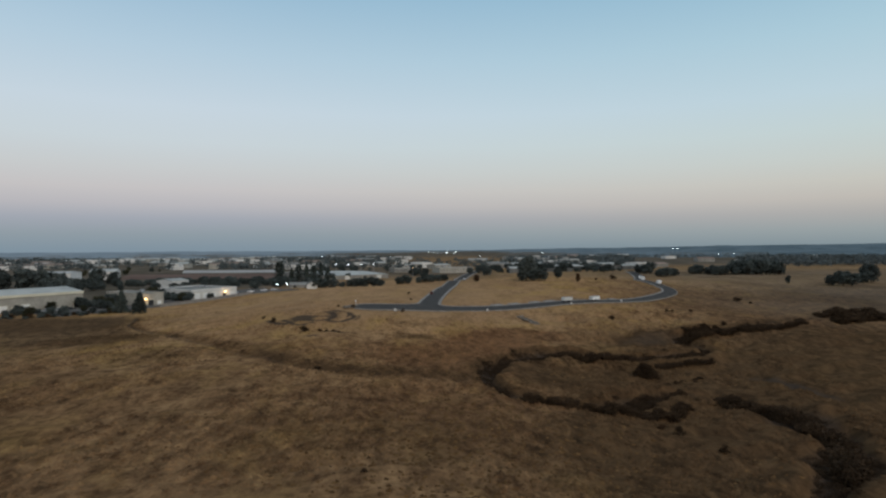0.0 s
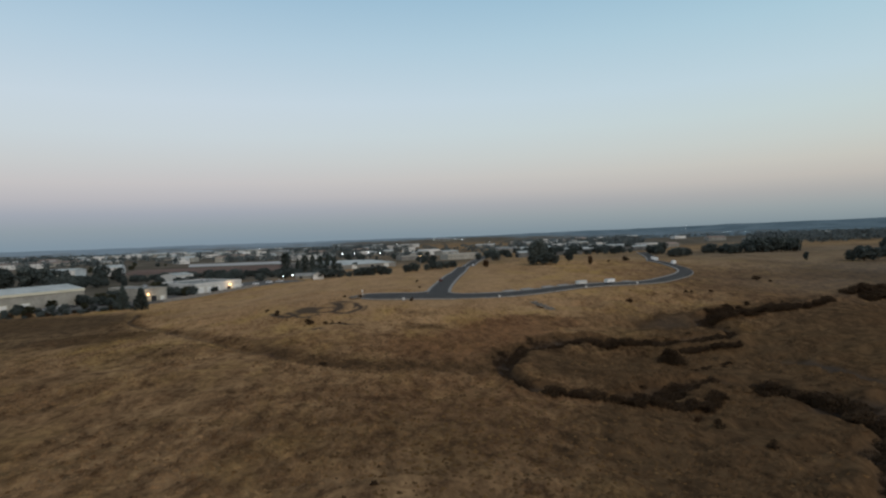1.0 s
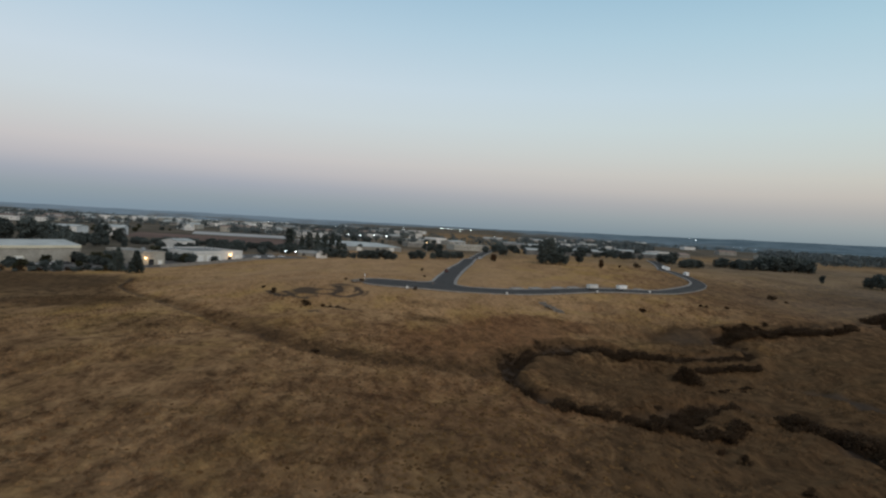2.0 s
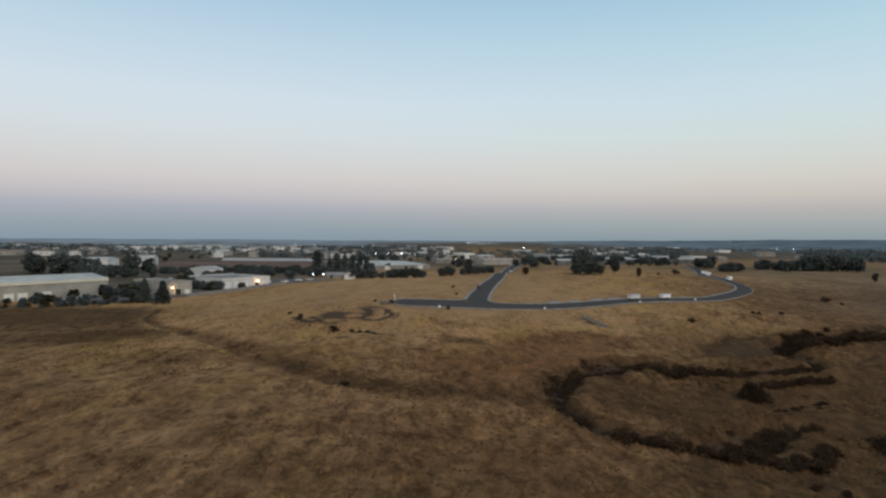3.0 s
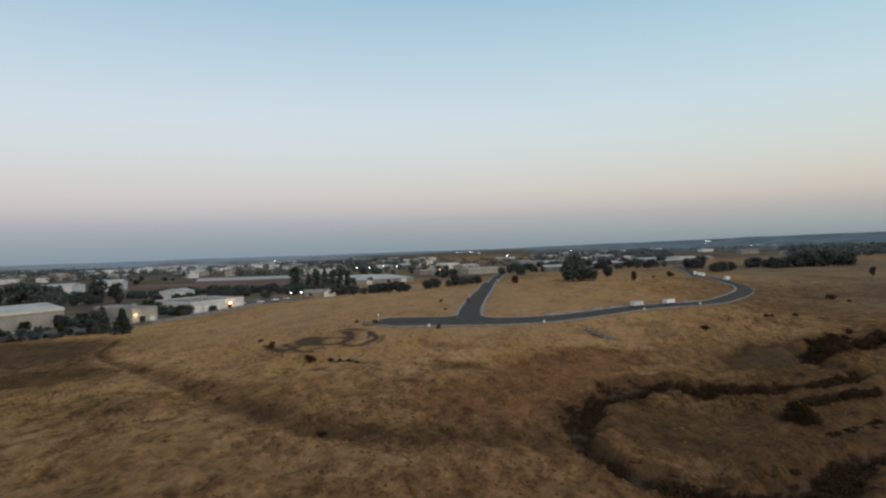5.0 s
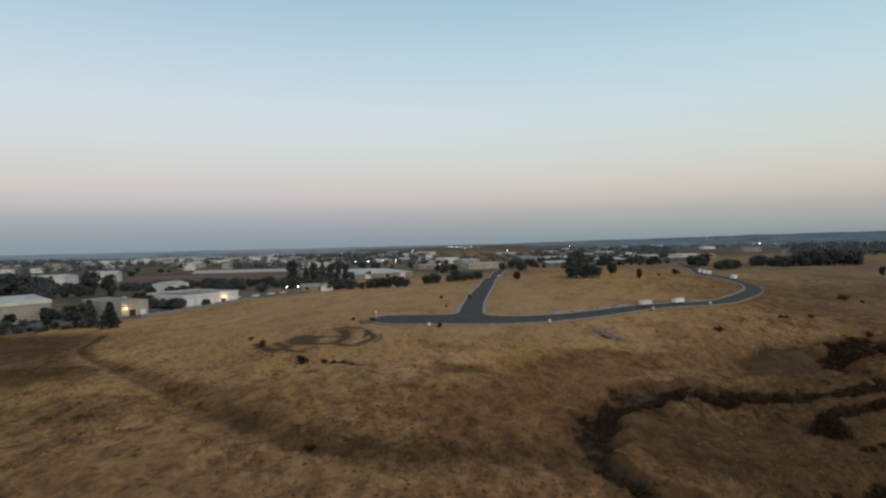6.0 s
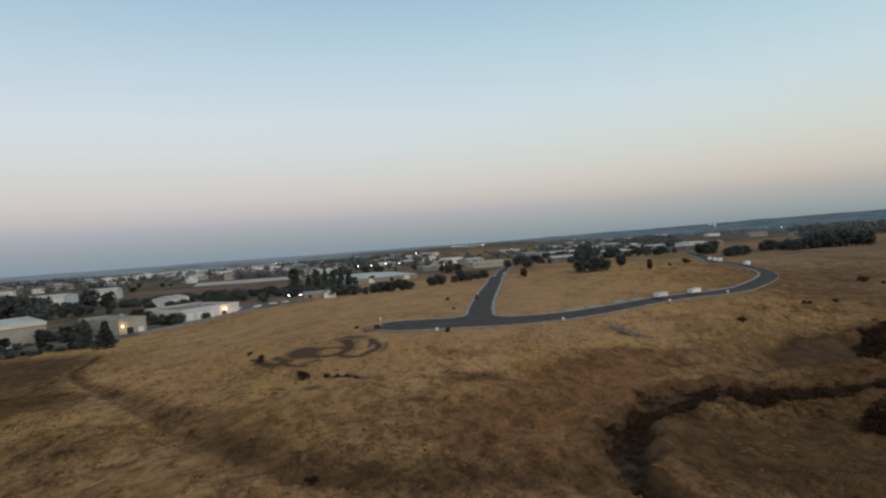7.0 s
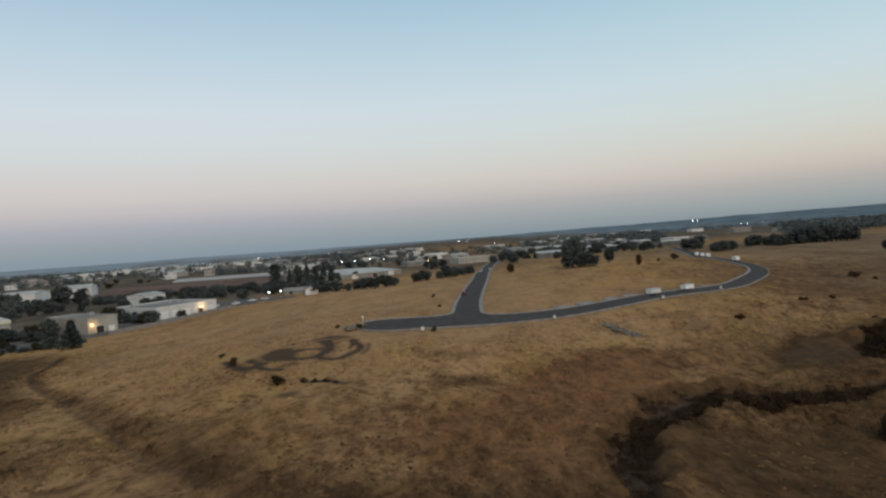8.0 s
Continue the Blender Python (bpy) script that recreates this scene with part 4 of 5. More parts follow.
for i in range(26):
    x = 40 + 190 * (i + rng.uniform()) / 26
    plant("town_tree", "broadleaf", LEAF, x, 738 + 0.22 * x + rng.normal() * 8, rng.uniform(3, 7), "dark broadleaf tree before the town buildings", "tree", 1.25, i)
# hedge along the lower yard
for i, (x, y) in enumerate(smooth_line([(-226, 276), (-206, 292), (-190, 306), (-176, 318), (-166, 330)], 2.6)):
    plant("hedge_bush", "shrub", LEAF if i % 3 else BRUSH, x + rng.normal() * 1.5, y + rng.normal() * 1.5, rng.uniform(1.6, 3.0), "dark unclipped hedge bush at the yard's edge", "bush", 1.1, i, "hedge along the yard", sink=0.1)
for i, (x, y, h) in enumerate(((-112, 611, 7.5), (-98, 622, 7.0))):
    plant("round_tree", "broadleaf", LEAF, x, y, h, "dark round tree before the wide pale warehouse", "tree", 1.1, i)
rng = np.random.default_rng(77)
yard_spots = [(-229 + 3.1 * k, 297 + 4.3 * k) for k in range(7)] + [(-205, 371), (-199, 378), (-203, 385), (-197, 392), (-180, 402), (-176, 398), (-158, 402), (-152, 398), (-172, 388), (-168, 392), (-164, 388), (-176, 393)]
for i, (x, y) in enumerate(yard_spots):
    plant("yard_shrub", "broadleaf", (LEAF, LEAF_OLIVE, LEAF)[i % 3], x + rng.normal(), y + rng.normal(), rng.uniform(2.4, 4.8) + (1.5 if y > 370 else 0), "dark bushy shrub beside the yard", "bush", 1.5, i)
for i in range(26):
    plant("hedge_tree", "broadleaf", LEAF, -212 + 4.6 * i + rng.normal() * 2, 560 - 2.0 * i + rng.normal() * 8, rng.uniform(4, 8), "dark rounded tree in a loose row", "tree", 1.5, i, "tree row behind the rise")

# bushes on the grass
for i, (x, y, h, w) in enumerate(((-47.4, 205.6, 1.5, 1.5), (-42.3, 207.1, 0.9, 1.3), (-39.8, 206.4, 0.7, 1.5), (-37.4, 205.6, 0.55, 1.8), (-35.2, 204.8, 0.45, 1.8), (-70.8, 238, 1.0, 1.2), (-63.6, 226.4, 1.5, 1), (-45.1, 260.8, 1.0, 1), (-38, 256.6, 1.3, 1.1), (-16.3, 249.6, 1.3, 0.9), (75.9, 268.7, 1.9, 1.1),
                                  (111, 298.1, 1.3, 1.2), (115.5, 303, 1.2, 1.2), (125, 303, 1.4, 1.2), (192.5, 395, 2.2, 2.0), (195.3, 383.5, 1.3, 1.2), (118.1, 270.8, 1.7, 1), (128.4, 274.4, 1.7, 1), (139, 497, 2.8, 1.5), (116.8, 462, 1.6, 1),
                                  (51.9, 107.1, 1.4, 0.9), (49.1, 121.3, 1.4, 1.0), (46.9, 125.3, 1.0, 1.2), (-31.4, 151.6, 0.9, 1.7), (-19.5, 347, 1.2, 1), (-16, 306, 1.0, 1), (-11.1, 86, 0.6, 1.2))):
    plant("bush", "shrub", (BRUSH, RUSSET, BRUSH)[i % 3], x, y, h * 1.45, "small dark bush alone on dry grass", "bush", w * 0.85, i, sink=0.08, field=True)


# brush in the creek bed
def thicket(line, step, high, wide, jitter, seed):
    """Bushes close together along a line, their tops running into one another."""
    r = np.random.default_rng(seed)
    for k, (x, y) in enumerate(smooth_line(line, step * 0.72)):
        h = high * r.uniform(0.72, 1.0)
        plant("creek_bush", "shrub", BRUSH, x + r.normal() * jitter, y + r.normal() * jitter, h, "dark dense brush growing along the creek bed", "bush", wide * r.uniform(1.05, 1.4), k + seed, "brush along the creek", sink=0.25, field=True)


thicket([(43.6, 201.2), (47.6, 199.2), (53.3, 199.4), (60.2, 201.8), (67, 205.9), (73.8, 209.8), (81.7, 213.2), (89.2, 216.4)], 1.9, 3.4, 1.0, 0.7, 1)
thicket([(45.1, 205.9), (50.8, 204.6), (57.7, 205.1), (65.6, 209)], 2.4, 2.6, 1.1, 0.8, 2)
thicket([(24.8, 186.7), (31.1, 193.6), (37.5, 200.6), (41.8, 205.7)], 2.2, 2.2, 1.0, 0.7, 3)
thicket([(72.2, 198.6), (79.1, 201), (84.9, 202.5), (92.6, 204.9)], 1.8, 2.4, 1.0, 0.6, 4)
thicket([(66.8, 180.6), (73.9, 183.3), (82, 188)], 2.0, 1.0, 1.6, 0.6, 16)
thicket([(29.4, 134.1), (35.6, 134.4), (43.4, 137.1), (51.8, 138.5), (57.5, 142.7), (59.7, 146.6)], 1.7, 2.8, 1.0, 0.7, 5)
thicket([(19.2, 137.2), (22.9, 135.5), (26.6, 135.9), (29.9, 137.3)], 1.6, 2.8, 1.0, 0.5, 6)
thicket([(50.5, 149.8), (56.2, 153.4), (62, 157.6), (66.1, 160.3)], 1.8, 2.3, 1.0, 0.6, 7)
thicket([(62, 159.3), (67.8, 161), (73.5, 160.9), (77.9, 158.2)], 2.0, 1.9, 1.2, 0.6, 8)
thicket([(72.1, 148.4), (75, 151.9), (78.1, 148.5), (80.5, 141.5), (81.8, 132.9), (80.1, 119.2), (74.4, 107), (66.5, 96.8)], 2.2, 3.8, 1.1, 0.9, 9)
thicket([(96.8, 240.3), (101.8, 241.9), (108.5, 244.6), (116.2, 247), (124.5, 250.7), (133.7, 255.2), (143, 260.4), (152.3, 265.4), (163.8, 271.1)], 2.4, 3.3, 1.15, 1.0, 10)
thicket([(99.9, 247.6), (107.5, 252), (115, 256.4)], 2.6, 2.8, 1.1, 0.8, 11)
thicket([(96.1, 234.6), (98.1, 227.9), (97.4, 221), (90.3, 216.9)], 2.2, 2.2, 1.1, 0.7, 12)
thicket([(115.2, 254.7), (126.4, 261), (137.6, 268.6), (147.1, 274.6)], 2.8, 2.6, 1.2, 1.0, 14)
thicket([(184.3, 281.4), (191, 284), (199, 287), (208, 290), (218, 296)], 3.0, 4.6, 1.2, 1.5, 15)
thicket([(202, 312), (212, 321), (222, 322), (236, 321)], 4.0, 5.0, 1.4, 1.5, 13)
# one large round bush
for k, (x, y, h) in enumerate(((63.3, 186, 4.9), (61.2, 184.8, 3.7), (65.7, 186.6, 3.8), (63.3, 187.5, 4.0), (64.1, 184.5, 3.5))):
    plant("round_bush", "shrub", BRUSH, x, y, h, "dark rounded bush in a dense clump beside the creek", "bush", 0.95, k, sink=0.15, field=True)


def creek_brush():
    """Low growth all along the creek bed, too many stems to count."""
    rng = np.random.default_rng(9)
    base = []
    for s in range(3):
        m = plant_meshes("shrub", 40 + s)[1]
        co = np.array([v.co[:] for v in m.vertices])
        base.append((co, np.array([f.vertices[:] for f in m.polygons]).reshape(-1, 2, 3)[::3].reshape(-1, 3)))
    vs, fs, k = [], [], 0
    bank = normals(CREEK)
    for i in range(60, 3 * len(CREEK) - 3):
        k0 = i // 3
        if (CREEK[k0, 1] < 165 and CREEK[k0, 0] < 34 or CREEK[k0, 0] > 150) and rng.uniform() < 0.55:
            continue
        off = (-2.0, 0.0, 2.0)[i % 3] * CREEK_W[k0] + rng.normal() * 0.8
        x, y = CREEK[k0] + bank[k0] * off + rng.normal(size=2) * 0.4
        h = 2.0 + 0.35 * math.sin(i * 0.075) + rng.uniform(-0.4, 0.4) - 0.14 * abs(off)
        w, a = h * rng.uniform(1.1, 1.5), rng.uniform(0, 6.28)
        co, f = base[i % 3]
        c, q = math.cos(a) * w, math.sin(a) * w
        vs.append(np.stack([x + co[:, 0] * c - co[:, 1] * q, y + co[:, 0] * q + co[:, 1] * c, surface(x, y) - 0.15 + co[:, 2] * h], -1))
        fs.append(f + k)
        k += len(co)
    m = bpy.data.meshes.new("creek_brush")
    m.from_pydata(np.concatenate(vs).tolist(), [], np.concatenate(fs).tolist())
    tagged(part("creek_brush", m, BRUSH), "low dark brown brush on the creek bed", "brush", kind="stuff")


creek_brush()


def tuft_stuff(name, mat, count, seed, box, label, size, keep):
    """Grass tussocks: low ragged cones, thicker where keep says so."""
    rng = np.random.default_rng(seed)
    x, y = rng.uniform(box[0], box[1], count), rng.uniform(box[2], box[3], count)
    ok = rng.uniform(size=count) < keep(x, y)
    x, y = x[ok], y[ok]
    z, d1, d_swale, d_road = lie(x, y)
    ok = (d1 > 4.5) & (d_road > 9) & (tones(x, y, d1, d_swale, np.ones(len(x), bool))[2] < 0.3)
    x, y, z, d1, d_swale = x[ok], y[ok], z[ok], d1[ok], d_swale[ok]
    n = len(x)
    r, h = size * rng.uniform(0.5, 1.4, n), size * rng.uniform(0.25, 0.75, n)
    k = 6
    ang = rng.uniform(0, 6.28, (n, 1)) + np.arange(k) * 2 * np.pi / k
    rr = r[:, None] * rng.uniform(0.6, 1.3, (n, k))
    ring = np.stack([x[:, None] + rr * np.cos(ang), y[:, None] + rr * np.sin(ang), np.repeat(z[:, None] - 0.12, k, 1)], -1)
    top = np.stack([x + r * rng.normal(size=n) * 0.3, y + r * rng.normal(size=n) * 0.3, z + h], -1)[:, None]
    v = np.concatenate([ring, top], 1).reshape(-1, 3)
    b = np.arange(n)[:, None] * (k + 1)
    f = np.concatenate([np.stack([b[:, 0] + i, b[:, 0] + (i + 1) % k, b[:, 0] + k], -1) for i in range(k)], 0)
    m = bpy.data.meshes.new(name)
    m.from_pydata(v.tolist(), [], f.tolist())
    m.polygons.foreach_set("use_smooth", np.ones(len(f), bool))
    t = np.stack(tones(x, y, d1, d_swale, np.ones(n, bool)), -1)
    at = m.color_attributes.new("tone", 'FLOAT_COLOR', 'POINT')
    at.data.foreach_set("color", np.repeat(t, k + 1, 0).astype(np.float32).ravel())
    tagged(part(name, m, mat), label, "grass", kind="stuff")


def patchy(seed, k, lo):
    r = np.random.default_rng(seed)
    w = [(r.uniform(0, 6.28), r.uniform(0.5, 2) * k, r.uniform(0, 6.28)) for _ in range(9)]

    def keep(x, y):
        s = sum(np.sin((x * math.cos(a) + y * math.sin(a)) * q + p) for a, q, p in w)
        return np.clip((s - lo) / 5 + 0.15, 0, 1)
    return keep


tuft_stuff("grass_tufts", tussock, 95000, 4, (-140, 115, 62, 300), "tussocks of dry straw-coloured grass", 0.7, patchy(1, 0.12, -1.0))
tuft_stuff("weed_tufts", WEED, 12000, 5, (-130, 110, 62, 230), "dead brown weeds among the grass", 0.5, patchy(2, 0.09, 1.0))
tuft_stuff("weed_clumps", DEAD_WEED, 9000, 6, (-40, 45, 70, 175), "dark clumps of dead weed on the grass", 0.55, lambda x, y: 0.55 * blob(x, y, 2, 108, 30, 34) + 0.25 * blob(x, y, -15, 160, 26, 16))


def rubble(label, seed, count, ax, ay, bx, by, spread, size):
    """Broken concrete lying from one point to another."""
    rng = np.random.default_rng(seed)
    root = thing("rubble_strip", Matrix(), label, "rubble")
    kinds = []
    for s in range(4):
        g = Geo()
        g.box(0, 0, -0.3, 1, 1, 0.7, 0.3 * s, 0.35)
        g.v = [(a + rng.normal() * .12, b + rng.normal() * .12, c + rng.normal() * .08) for a, b, c in g.v]
        kinds.append(g.mesh("stone"))
    for i in range(count):
        t = rng.uniform()
        x, y = ax + (bx - ax) * t + rng.normal() * spread, ay + (by - ay) * t + rng.normal() * spread
        k = size * rng.uniform(0.4, 1.3)
        st = part("stone", kinds[i % 4], STONE, root)
        st.matrix_basis = Matrix.Translation((x, y, ground(x, y) + 0.1)) @ Matrix.Rotation(rng.uniform(0, 6.28), 4, 'Z') @ Matrix.Diagonal((k, k * 0.8, k * 0.5, 1))


rubble("strip of pale broken concrete rubble on the grass", 12, 170, 33.8, 266, 39.8, 249, 0.85, 1.0)
rubble("heap of pale rubble where the road ends", 13, 70, -40.8, 254.5, -38.2, 261, 1.0, 1.35)


# ---- vehicles and road furniture ----
def wheel(parent, x, y, r):
    w = part("wheel", Geo().tube((0, -0.11, 0), (0, 0.11, 0), r, r, 12), RUBBER, parent)
    w.matrix_basis = Matrix.Translation((x, y, r))
    part("rim", Geo().tube((0, -0.125, 0), (0, 0.125, 0), r * 0.55, r * 0.55, 8), STEEL, w)


def car(x, y, turn, paint, label, lift):
    root = thing("car", Matrix.Translation((x, y, ground(x, y) + lift)) @ Matrix.Rotation(radians(turn), 4, 'Z'), label, "car")
    b = Geo().box(0, 0, 0.35, 4.7, 1.85, 0.55, 0, 0.03).box(0.05, 0, 0.82, 4.5, 1.75, 0.12, 0, 0.06)
    part("body", b, paint, root)
    cx, ln = -0.3, 2.6
    part("cabin", Geo().box(cx, 0, 0.92, ln, 1.6, 0.62, 0, 0.2), DARK, root, "dark glazed cabin")
    part("roof_panel", Geo().box(cx, 0, 1.52, ln * 0.78, 1.26, 0.06), paint, root)
    for s in (-1, 1):
        part("headlight", Geo().box(2.33, s * 0.65, 0.62, 0.08, 0.35, 0.16), PAINT, root)
        part("tail_light", Geo().box(-2.33, s * 0.68, 0.66, 0.08, 0.28, 0.16), PAINT_RED, root)
    for px in (-1.45, 1.45):
        for py in (-0.85, 0.85):
            wheel(root, px, py, 0.34)
    return root


def box_trailer(x, y, turn, paint, label):
    """Parked box trailer with its towing bar."""
    root = thing("box_trailer", Matrix.Translation((x, y, ground(x, y) + 0.1)) @ Matrix.Rotation(radians(turn), 4, 'Z'), label, "trailer")
    part("box_body", Geo().box(0, 0, 0.6, 5.8, 2.3, 1.6), paint, root)
    part("roof_rail", Geo().box(0, 0, 2.2, 5.88, 2.38, 0.08), STEEL, root)
    part("chassis", Geo().box(0, 0, 0.4, 5.6, 1.2, 0.2).tube((2.8, 0, 0.5), (4.2, 0, 0.45), 0.07, 0.07).tube((4.0, 0, 0.0), (4.0, 0, 0.6), 0.05, 0.05), STEEL, root)
    part("rear_door", Geo().box(-2.93, -0.56, 0.65, 0.06, 1.05, 1.5).box(-2.93, 0.56, 0.65, 0.06, 1.05, 1.5), DOOR_WHITE, root)
    for s in (-1, 1):
        part("mudguard", Geo().box(-0.6, s * 1.22, 0.68, 2.0, 0.3, 0.08), STEEL, root)
        for px in (-1.05, -0.15):
            wheel(root, px, s * 1.2, 0.34)


def box_truck(x, y, turn, label):
    """Parked delivery truck: cab with windscreen, box body, six wheels."""
    root = thing("box_truck", Matrix.Translation((x, y, ground(x, y) + 0.02)) @ Matrix.Rotation(radians(turn), 4, 'Z'), label, "truck")
    part("box_body", Geo().box(-0.9, 0, 0.75, 4.4, 2.3, 2.15), PAINT, root)
    cab = part("cab", Geo().box(2.2, 0, 0.5, 1.6, 2.05, 1.0, 0, 0.03).box(2.05, 0, 1.48, 1.3, 1.95, 0.75, 0, 0.15), PAINT, root)
    part("windscreen", Geo().box(2.70, 0, 1.52, 0.08, 1.6, 0.55), DARK, cab)
    part("chassis", Geo().box(-0.4, 0, 0.45, 5.6, 1.0, 0.25), STEEL, root)
    for s in (-1, 1):
        part("headlight", Geo().box(3.0, s * 0.75, 0.75, 0.08, 0.3, 0.2), GLASS, root)
        for px in (-2.2, -1.4, 2.2):
            wheel(root, px, s * 0.95, 0.4)


box_trailer(65.0, 314.2, 34, WALL_WHITE, "dull white box trailer parked at the kerb")
box_trailer(82.4, 326.6, 37, PAINT, "bright white box trailer parked by the bend")
for x, y, turn, paint, lab in ((199, 612, 75, PAINT, "white car parked on the far road"), (11.5, 570, 84, PAINT_SILVER, "silver car at the far end of the side road"),
                               (20.5, 600, 84, PAINT, "white car at the far end of the side road"), (-6.4, 349, 87, PAINT_RED, "dark red car at the side road kerb")):
    car(x, y, turn, paint, lab, 0.02)
for x, y, turn in ((191.5, 590, 73), (184.8, 563, 76), (172.6, 523, 80), (166.6, 467, 88)):
    box_truck(x, y, turn, "white box truck parked beyond the bend of the road")
for x, y, turn, paint in ((-213, 334, 60, PAINT), (-210, 340, 60, DARK), (-216, 328, 60, PAINT_SILVER), (-219, 321, 60, PAINT), (-142, 446, 20, PAINT), (-136, 458, 40, PAINT), (-130, 464, 20, PAINT_SILVER), (-158, 372, 60, PAINT_RED), (-152, 440, 60, PAINT)):
    car(x, y, turn, paint, "car parked in the industrial yard", 0.13)


def pedestal(x, y):
    root = thing("utility_pedestal", Matrix.Translation((x, y, ground(x, y) + 0.05)), "small white utility cabinet beside the kerb", "cabinet", "utility cabinets")
    part("plinth", Geo().box(0, 0, -0.2, 1.1, 0.8, 0.32), CONCRETE, root)
    part("cabinet_body", Geo().box(0, 0, 0.12, 0.8, 0.55, 0.75, 0, 0.04), WALL_WHITE, root)
    part("cap", Geo().box(0, 0, 0.87, 0.88, 0.63, 0.07), WALL_WHITE, root)


for x, y in ((-19.5, 249.2), (20.5, 273.2), (65.5, 305.5), (99.5, 335.5)):
    pedestal(x, y)
for i, (x, y) in enumerate(((28, 294), (37, 300), (48.5, 307.4), (57, 312.8), (99, 346.5))):
    dx, dy = math.cos(radians(35)), math.sin(radians(35))
    a = np.array([(x - 3 * dx, y - 3 * dy), (x + 3 * dx, y + 3 * dy)])
    strip("driveway_apron", CONCRETE, a + np.array([-dy, dx]) * 3.6, a, 0.2, 0.5, "pale concrete driveway apron", "apron")


post = thing("marker_post", Matrix.Translation((-38.4, 266.4, ground(-38.4, 266.4))), "thin white marker post at the road's end", "post")
part("pole", Geo().tube((0, 0, -0.3), (0, 0, 1.9), 0.06, 0.06), PAINT, post)
part("plate", Geo().box(0, -0.06, 1.35, 0.45, 0.04, 0.55), PAINT, post, "small white plate")


def street_lamp(x, y, high, mat, size, label, z0=None):
    root = thing("street_lamp", Matrix.Translation((x, y, ground(x, y) if z0 is None else z0)), label, "lamp")
    part("pole", Geo().tube((0, 0, -0.3), (0, 0, high), 0.05 + high * 0.012, 0.05 + high * 0.006), STEEL, root)
    part("arm", Geo().tube((0, 0, high - 0.1), (0, -0.8, high), 0.06, 0.05), STEEL, root)
    part("lamp_head", Geo().tube((0, -0.8, high - size * 0.4), (0, -0.8, high + size * 0.4), size, size * 0.6, 8), mat, root, "lit lamp head")


for x, y, h in ((-128, 468, 4.3), (-120.6, 468, 4.3)):
    street_lamp(x, y, h, LAMP_WHITE, 0.4, "lit white yard lamp on a pole")
for x, y, h in ((-135.8, 768, 11.5), (-120.8, 768, 11.5), (-104, 768, 12), (-88.4, 768, 11.5), (-33.6, 668, 9.8)):
    street_lamp(x, y, h, LAMP_WARM if x > -50 else LAMP_WHITE, 0.5, "lit street lamp in the town")
for i in range(9):
    street_lamp(-70 + 15 * i + rng.normal() * 5, 2390 + rng.normal() * 30, 11 + rng.normal() * 2, LAMP_WHITE, 0.9, "far lit flood lamp on a pole")
for x in (914, 930):
    street_lamp(x, 2430, 24, LAMP_WHITE, 1.1, "flood lamp on a tall far mast", -0.8)
for x, y in ((760, 1720), (782, 1730), (820, 1720), (340, 2100), (-300, 1500), (-560, 1800), (-150, 1700), (90, 1500)):
    street_lamp(x, y, 9, LAMP_WHITE, 0.7, "far lit street lamp in the town")

# ---- far town ----
rng = np.random.default_rng(21)
for i in range(210):
    y = 930 + 880 * rng.uniform() ** 1.2
    x = rng.uniform(-0.80, 0.62) * y
    if x > 0.25 * y and rng.uniform() < 0.92:
        continue
    if abs(x - 20) < 130 and 1000 < y < 2300 and rng.uniform() < 0.8:
        continue
    L, W, H = rng.uniform(14, 46), rng.uniform(12, 28), rng.uniform(4, 8)
    building("far_building", x, y, rng.uniform(-20, 40), L, W, H, (WALL_WHITE, WALL_CREAM, WALL_GREY)[i % 3], (ROOF_PALE, ROOF_GREY, ROOF_PALE, ROOF_BROWN, ROOF_PALE)[i % 5],
             "distant low building of the town", (0, 1.5, 2.5)[i % 3], windows=4)
for i in range(26):
    y = rng.uniform(1230, 1560)
    building("far_building", y * rng.uniform(-0.56, -0.32), y, rng.uniform(0, 35), rng.uniform(24, 60), rng.uniform(14, 26), rng.uniform(5.5, 8.5), (WALL_WHITE, WALL_CREAM)[i % 2], ROOF_PALE,
             "distant white building of the hazy town", (0, 1.5)[i % 2], windows=5)


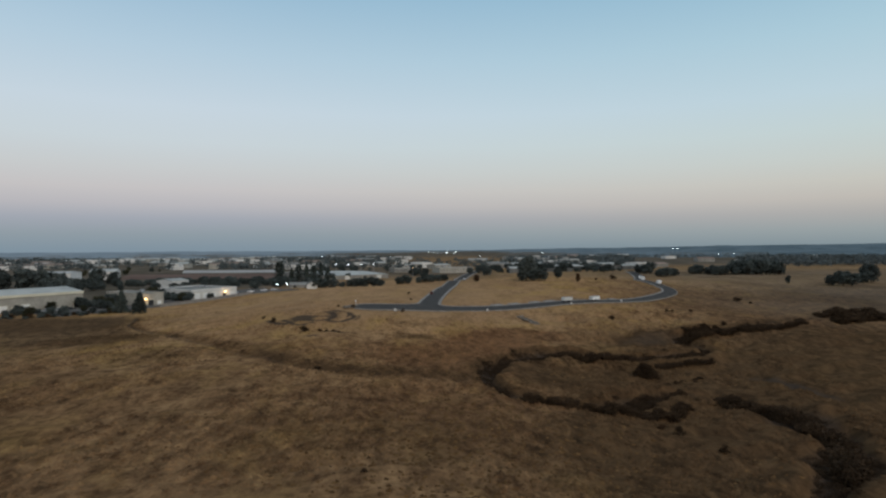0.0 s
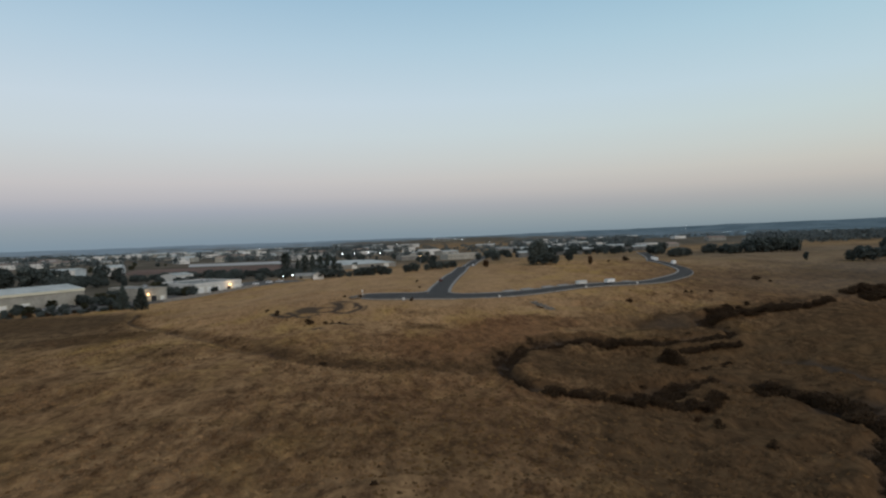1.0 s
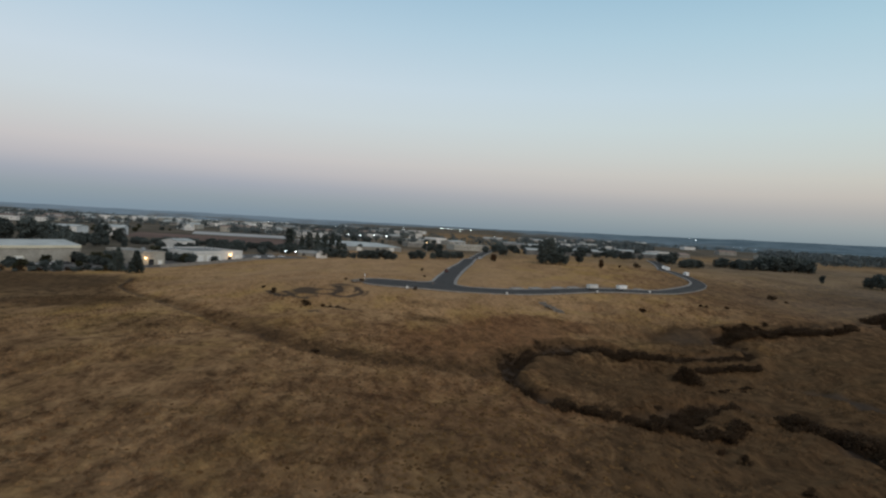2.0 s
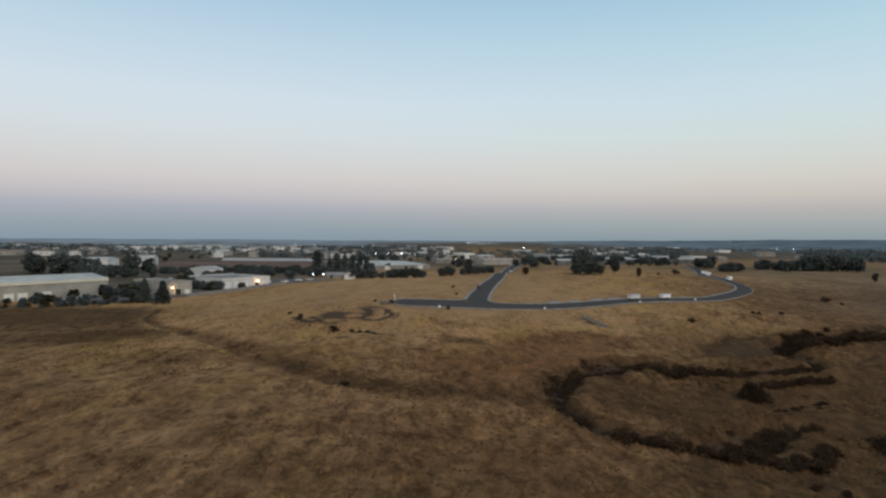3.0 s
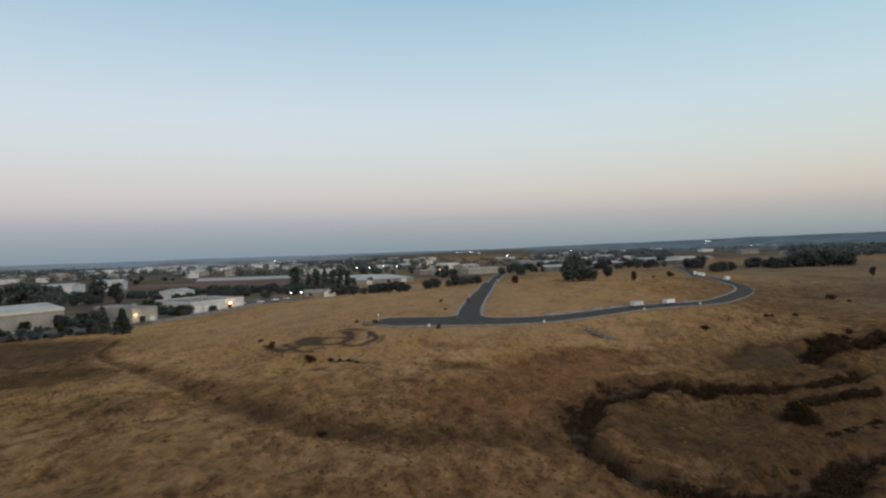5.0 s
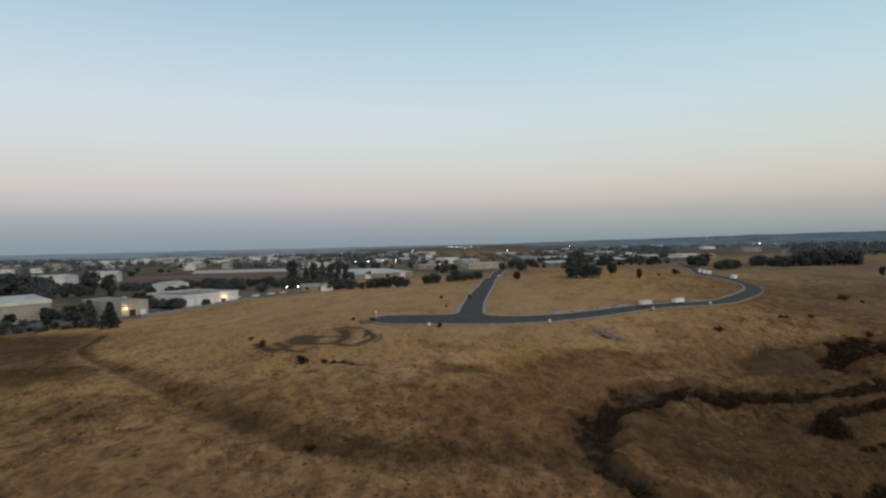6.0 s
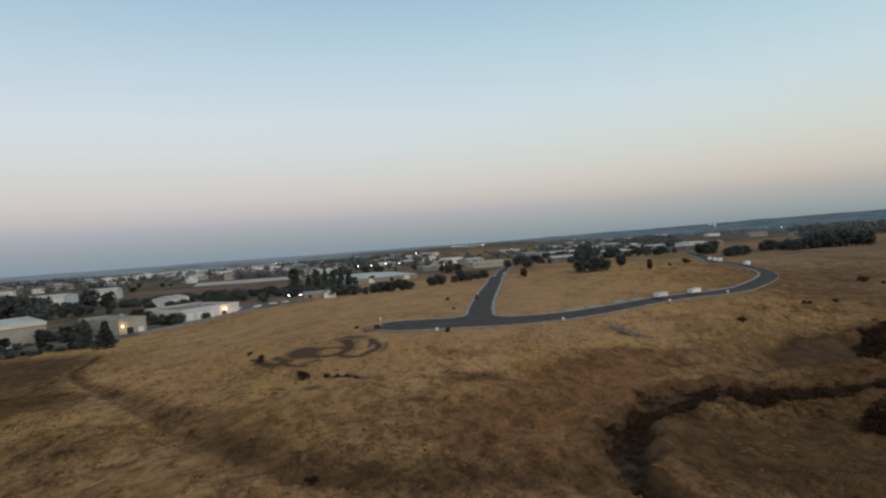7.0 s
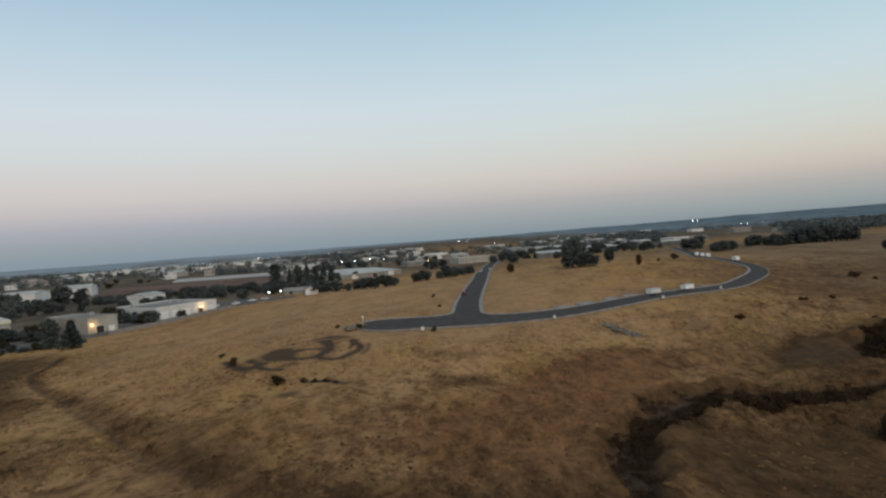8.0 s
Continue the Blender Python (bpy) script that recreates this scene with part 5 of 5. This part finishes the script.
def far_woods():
    """Tree crowns of the town and the plain, too many and too far to count: each an uneven heap of leaf clumps,
    distance haze put into its colour.
    """
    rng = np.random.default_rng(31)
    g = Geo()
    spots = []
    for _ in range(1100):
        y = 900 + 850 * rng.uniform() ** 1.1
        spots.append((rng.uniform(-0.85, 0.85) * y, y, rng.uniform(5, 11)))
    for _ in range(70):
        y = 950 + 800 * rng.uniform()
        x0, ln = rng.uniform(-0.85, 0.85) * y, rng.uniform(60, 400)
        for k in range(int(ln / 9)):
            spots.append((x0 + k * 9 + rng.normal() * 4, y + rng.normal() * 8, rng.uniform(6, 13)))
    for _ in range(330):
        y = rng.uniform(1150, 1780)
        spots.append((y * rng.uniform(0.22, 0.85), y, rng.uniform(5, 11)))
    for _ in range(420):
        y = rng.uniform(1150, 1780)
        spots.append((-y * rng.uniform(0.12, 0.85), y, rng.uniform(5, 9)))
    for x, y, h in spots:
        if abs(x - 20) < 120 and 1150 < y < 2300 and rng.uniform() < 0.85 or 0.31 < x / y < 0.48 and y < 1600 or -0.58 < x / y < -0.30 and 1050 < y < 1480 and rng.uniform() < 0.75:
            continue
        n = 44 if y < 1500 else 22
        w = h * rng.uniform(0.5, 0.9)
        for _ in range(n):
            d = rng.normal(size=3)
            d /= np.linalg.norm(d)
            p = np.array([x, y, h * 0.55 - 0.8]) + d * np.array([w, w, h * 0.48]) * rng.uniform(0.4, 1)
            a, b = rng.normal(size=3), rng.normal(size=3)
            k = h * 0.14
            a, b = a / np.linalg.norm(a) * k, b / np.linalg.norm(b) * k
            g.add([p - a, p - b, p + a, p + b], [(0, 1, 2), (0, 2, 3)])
    tagged(part("far_woods", g, HAZED_LEAF), "distant dark tree crowns across the plain, haze in their colour", "trees", kind="stuff")


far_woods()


def ridge(far, low, left, right, dip, seed):
    """A line of low hills on the skyline, glowing faintly with haze put into the colour."""
    n = 420
    vs, fs = [], []
    rng = np.random.default_rng(seed)
    jag = np.convolve(rng.normal(size=n + 8), np.ones(3) / 3, "same")
    for i in range(n):
        a = radians(-62 + 124 * i / (n - 1))
        x, y = far * math.sin(a), far * math.cos(a)
        up = low + left * math.exp(-((a + 0.6) / 0.4) ** 2) + right * max(0, min(1, (a - 0.05) / 0.6)) + 1.2 * math.sin(a * 23 + seed) + 0.8 * math.sin(a * 61 + 1) + 1.1 * jag[i] - dip * math.exp(-(a / 0.13) ** 2)
        vs += [(x, y, -30), (x, y, up), (x * 1.004, y * 1.004, up * 0.6), (x * 1.008, y * 1.008, -30)]
    for i in range(n - 1):
        q = 4 * i
        fs += [(q + k, q + 4 + k, q + 5 + k, q + 1 + k) for k in range(3)]
    tagged(part("backdrop", Geo().add(vs, fs), ridge_m), "blue-grey glowing hills and plain along the horizon, haze in the colour", "hills", kind="structure")


# the nearer rows stand in for the hazed plain before the hills
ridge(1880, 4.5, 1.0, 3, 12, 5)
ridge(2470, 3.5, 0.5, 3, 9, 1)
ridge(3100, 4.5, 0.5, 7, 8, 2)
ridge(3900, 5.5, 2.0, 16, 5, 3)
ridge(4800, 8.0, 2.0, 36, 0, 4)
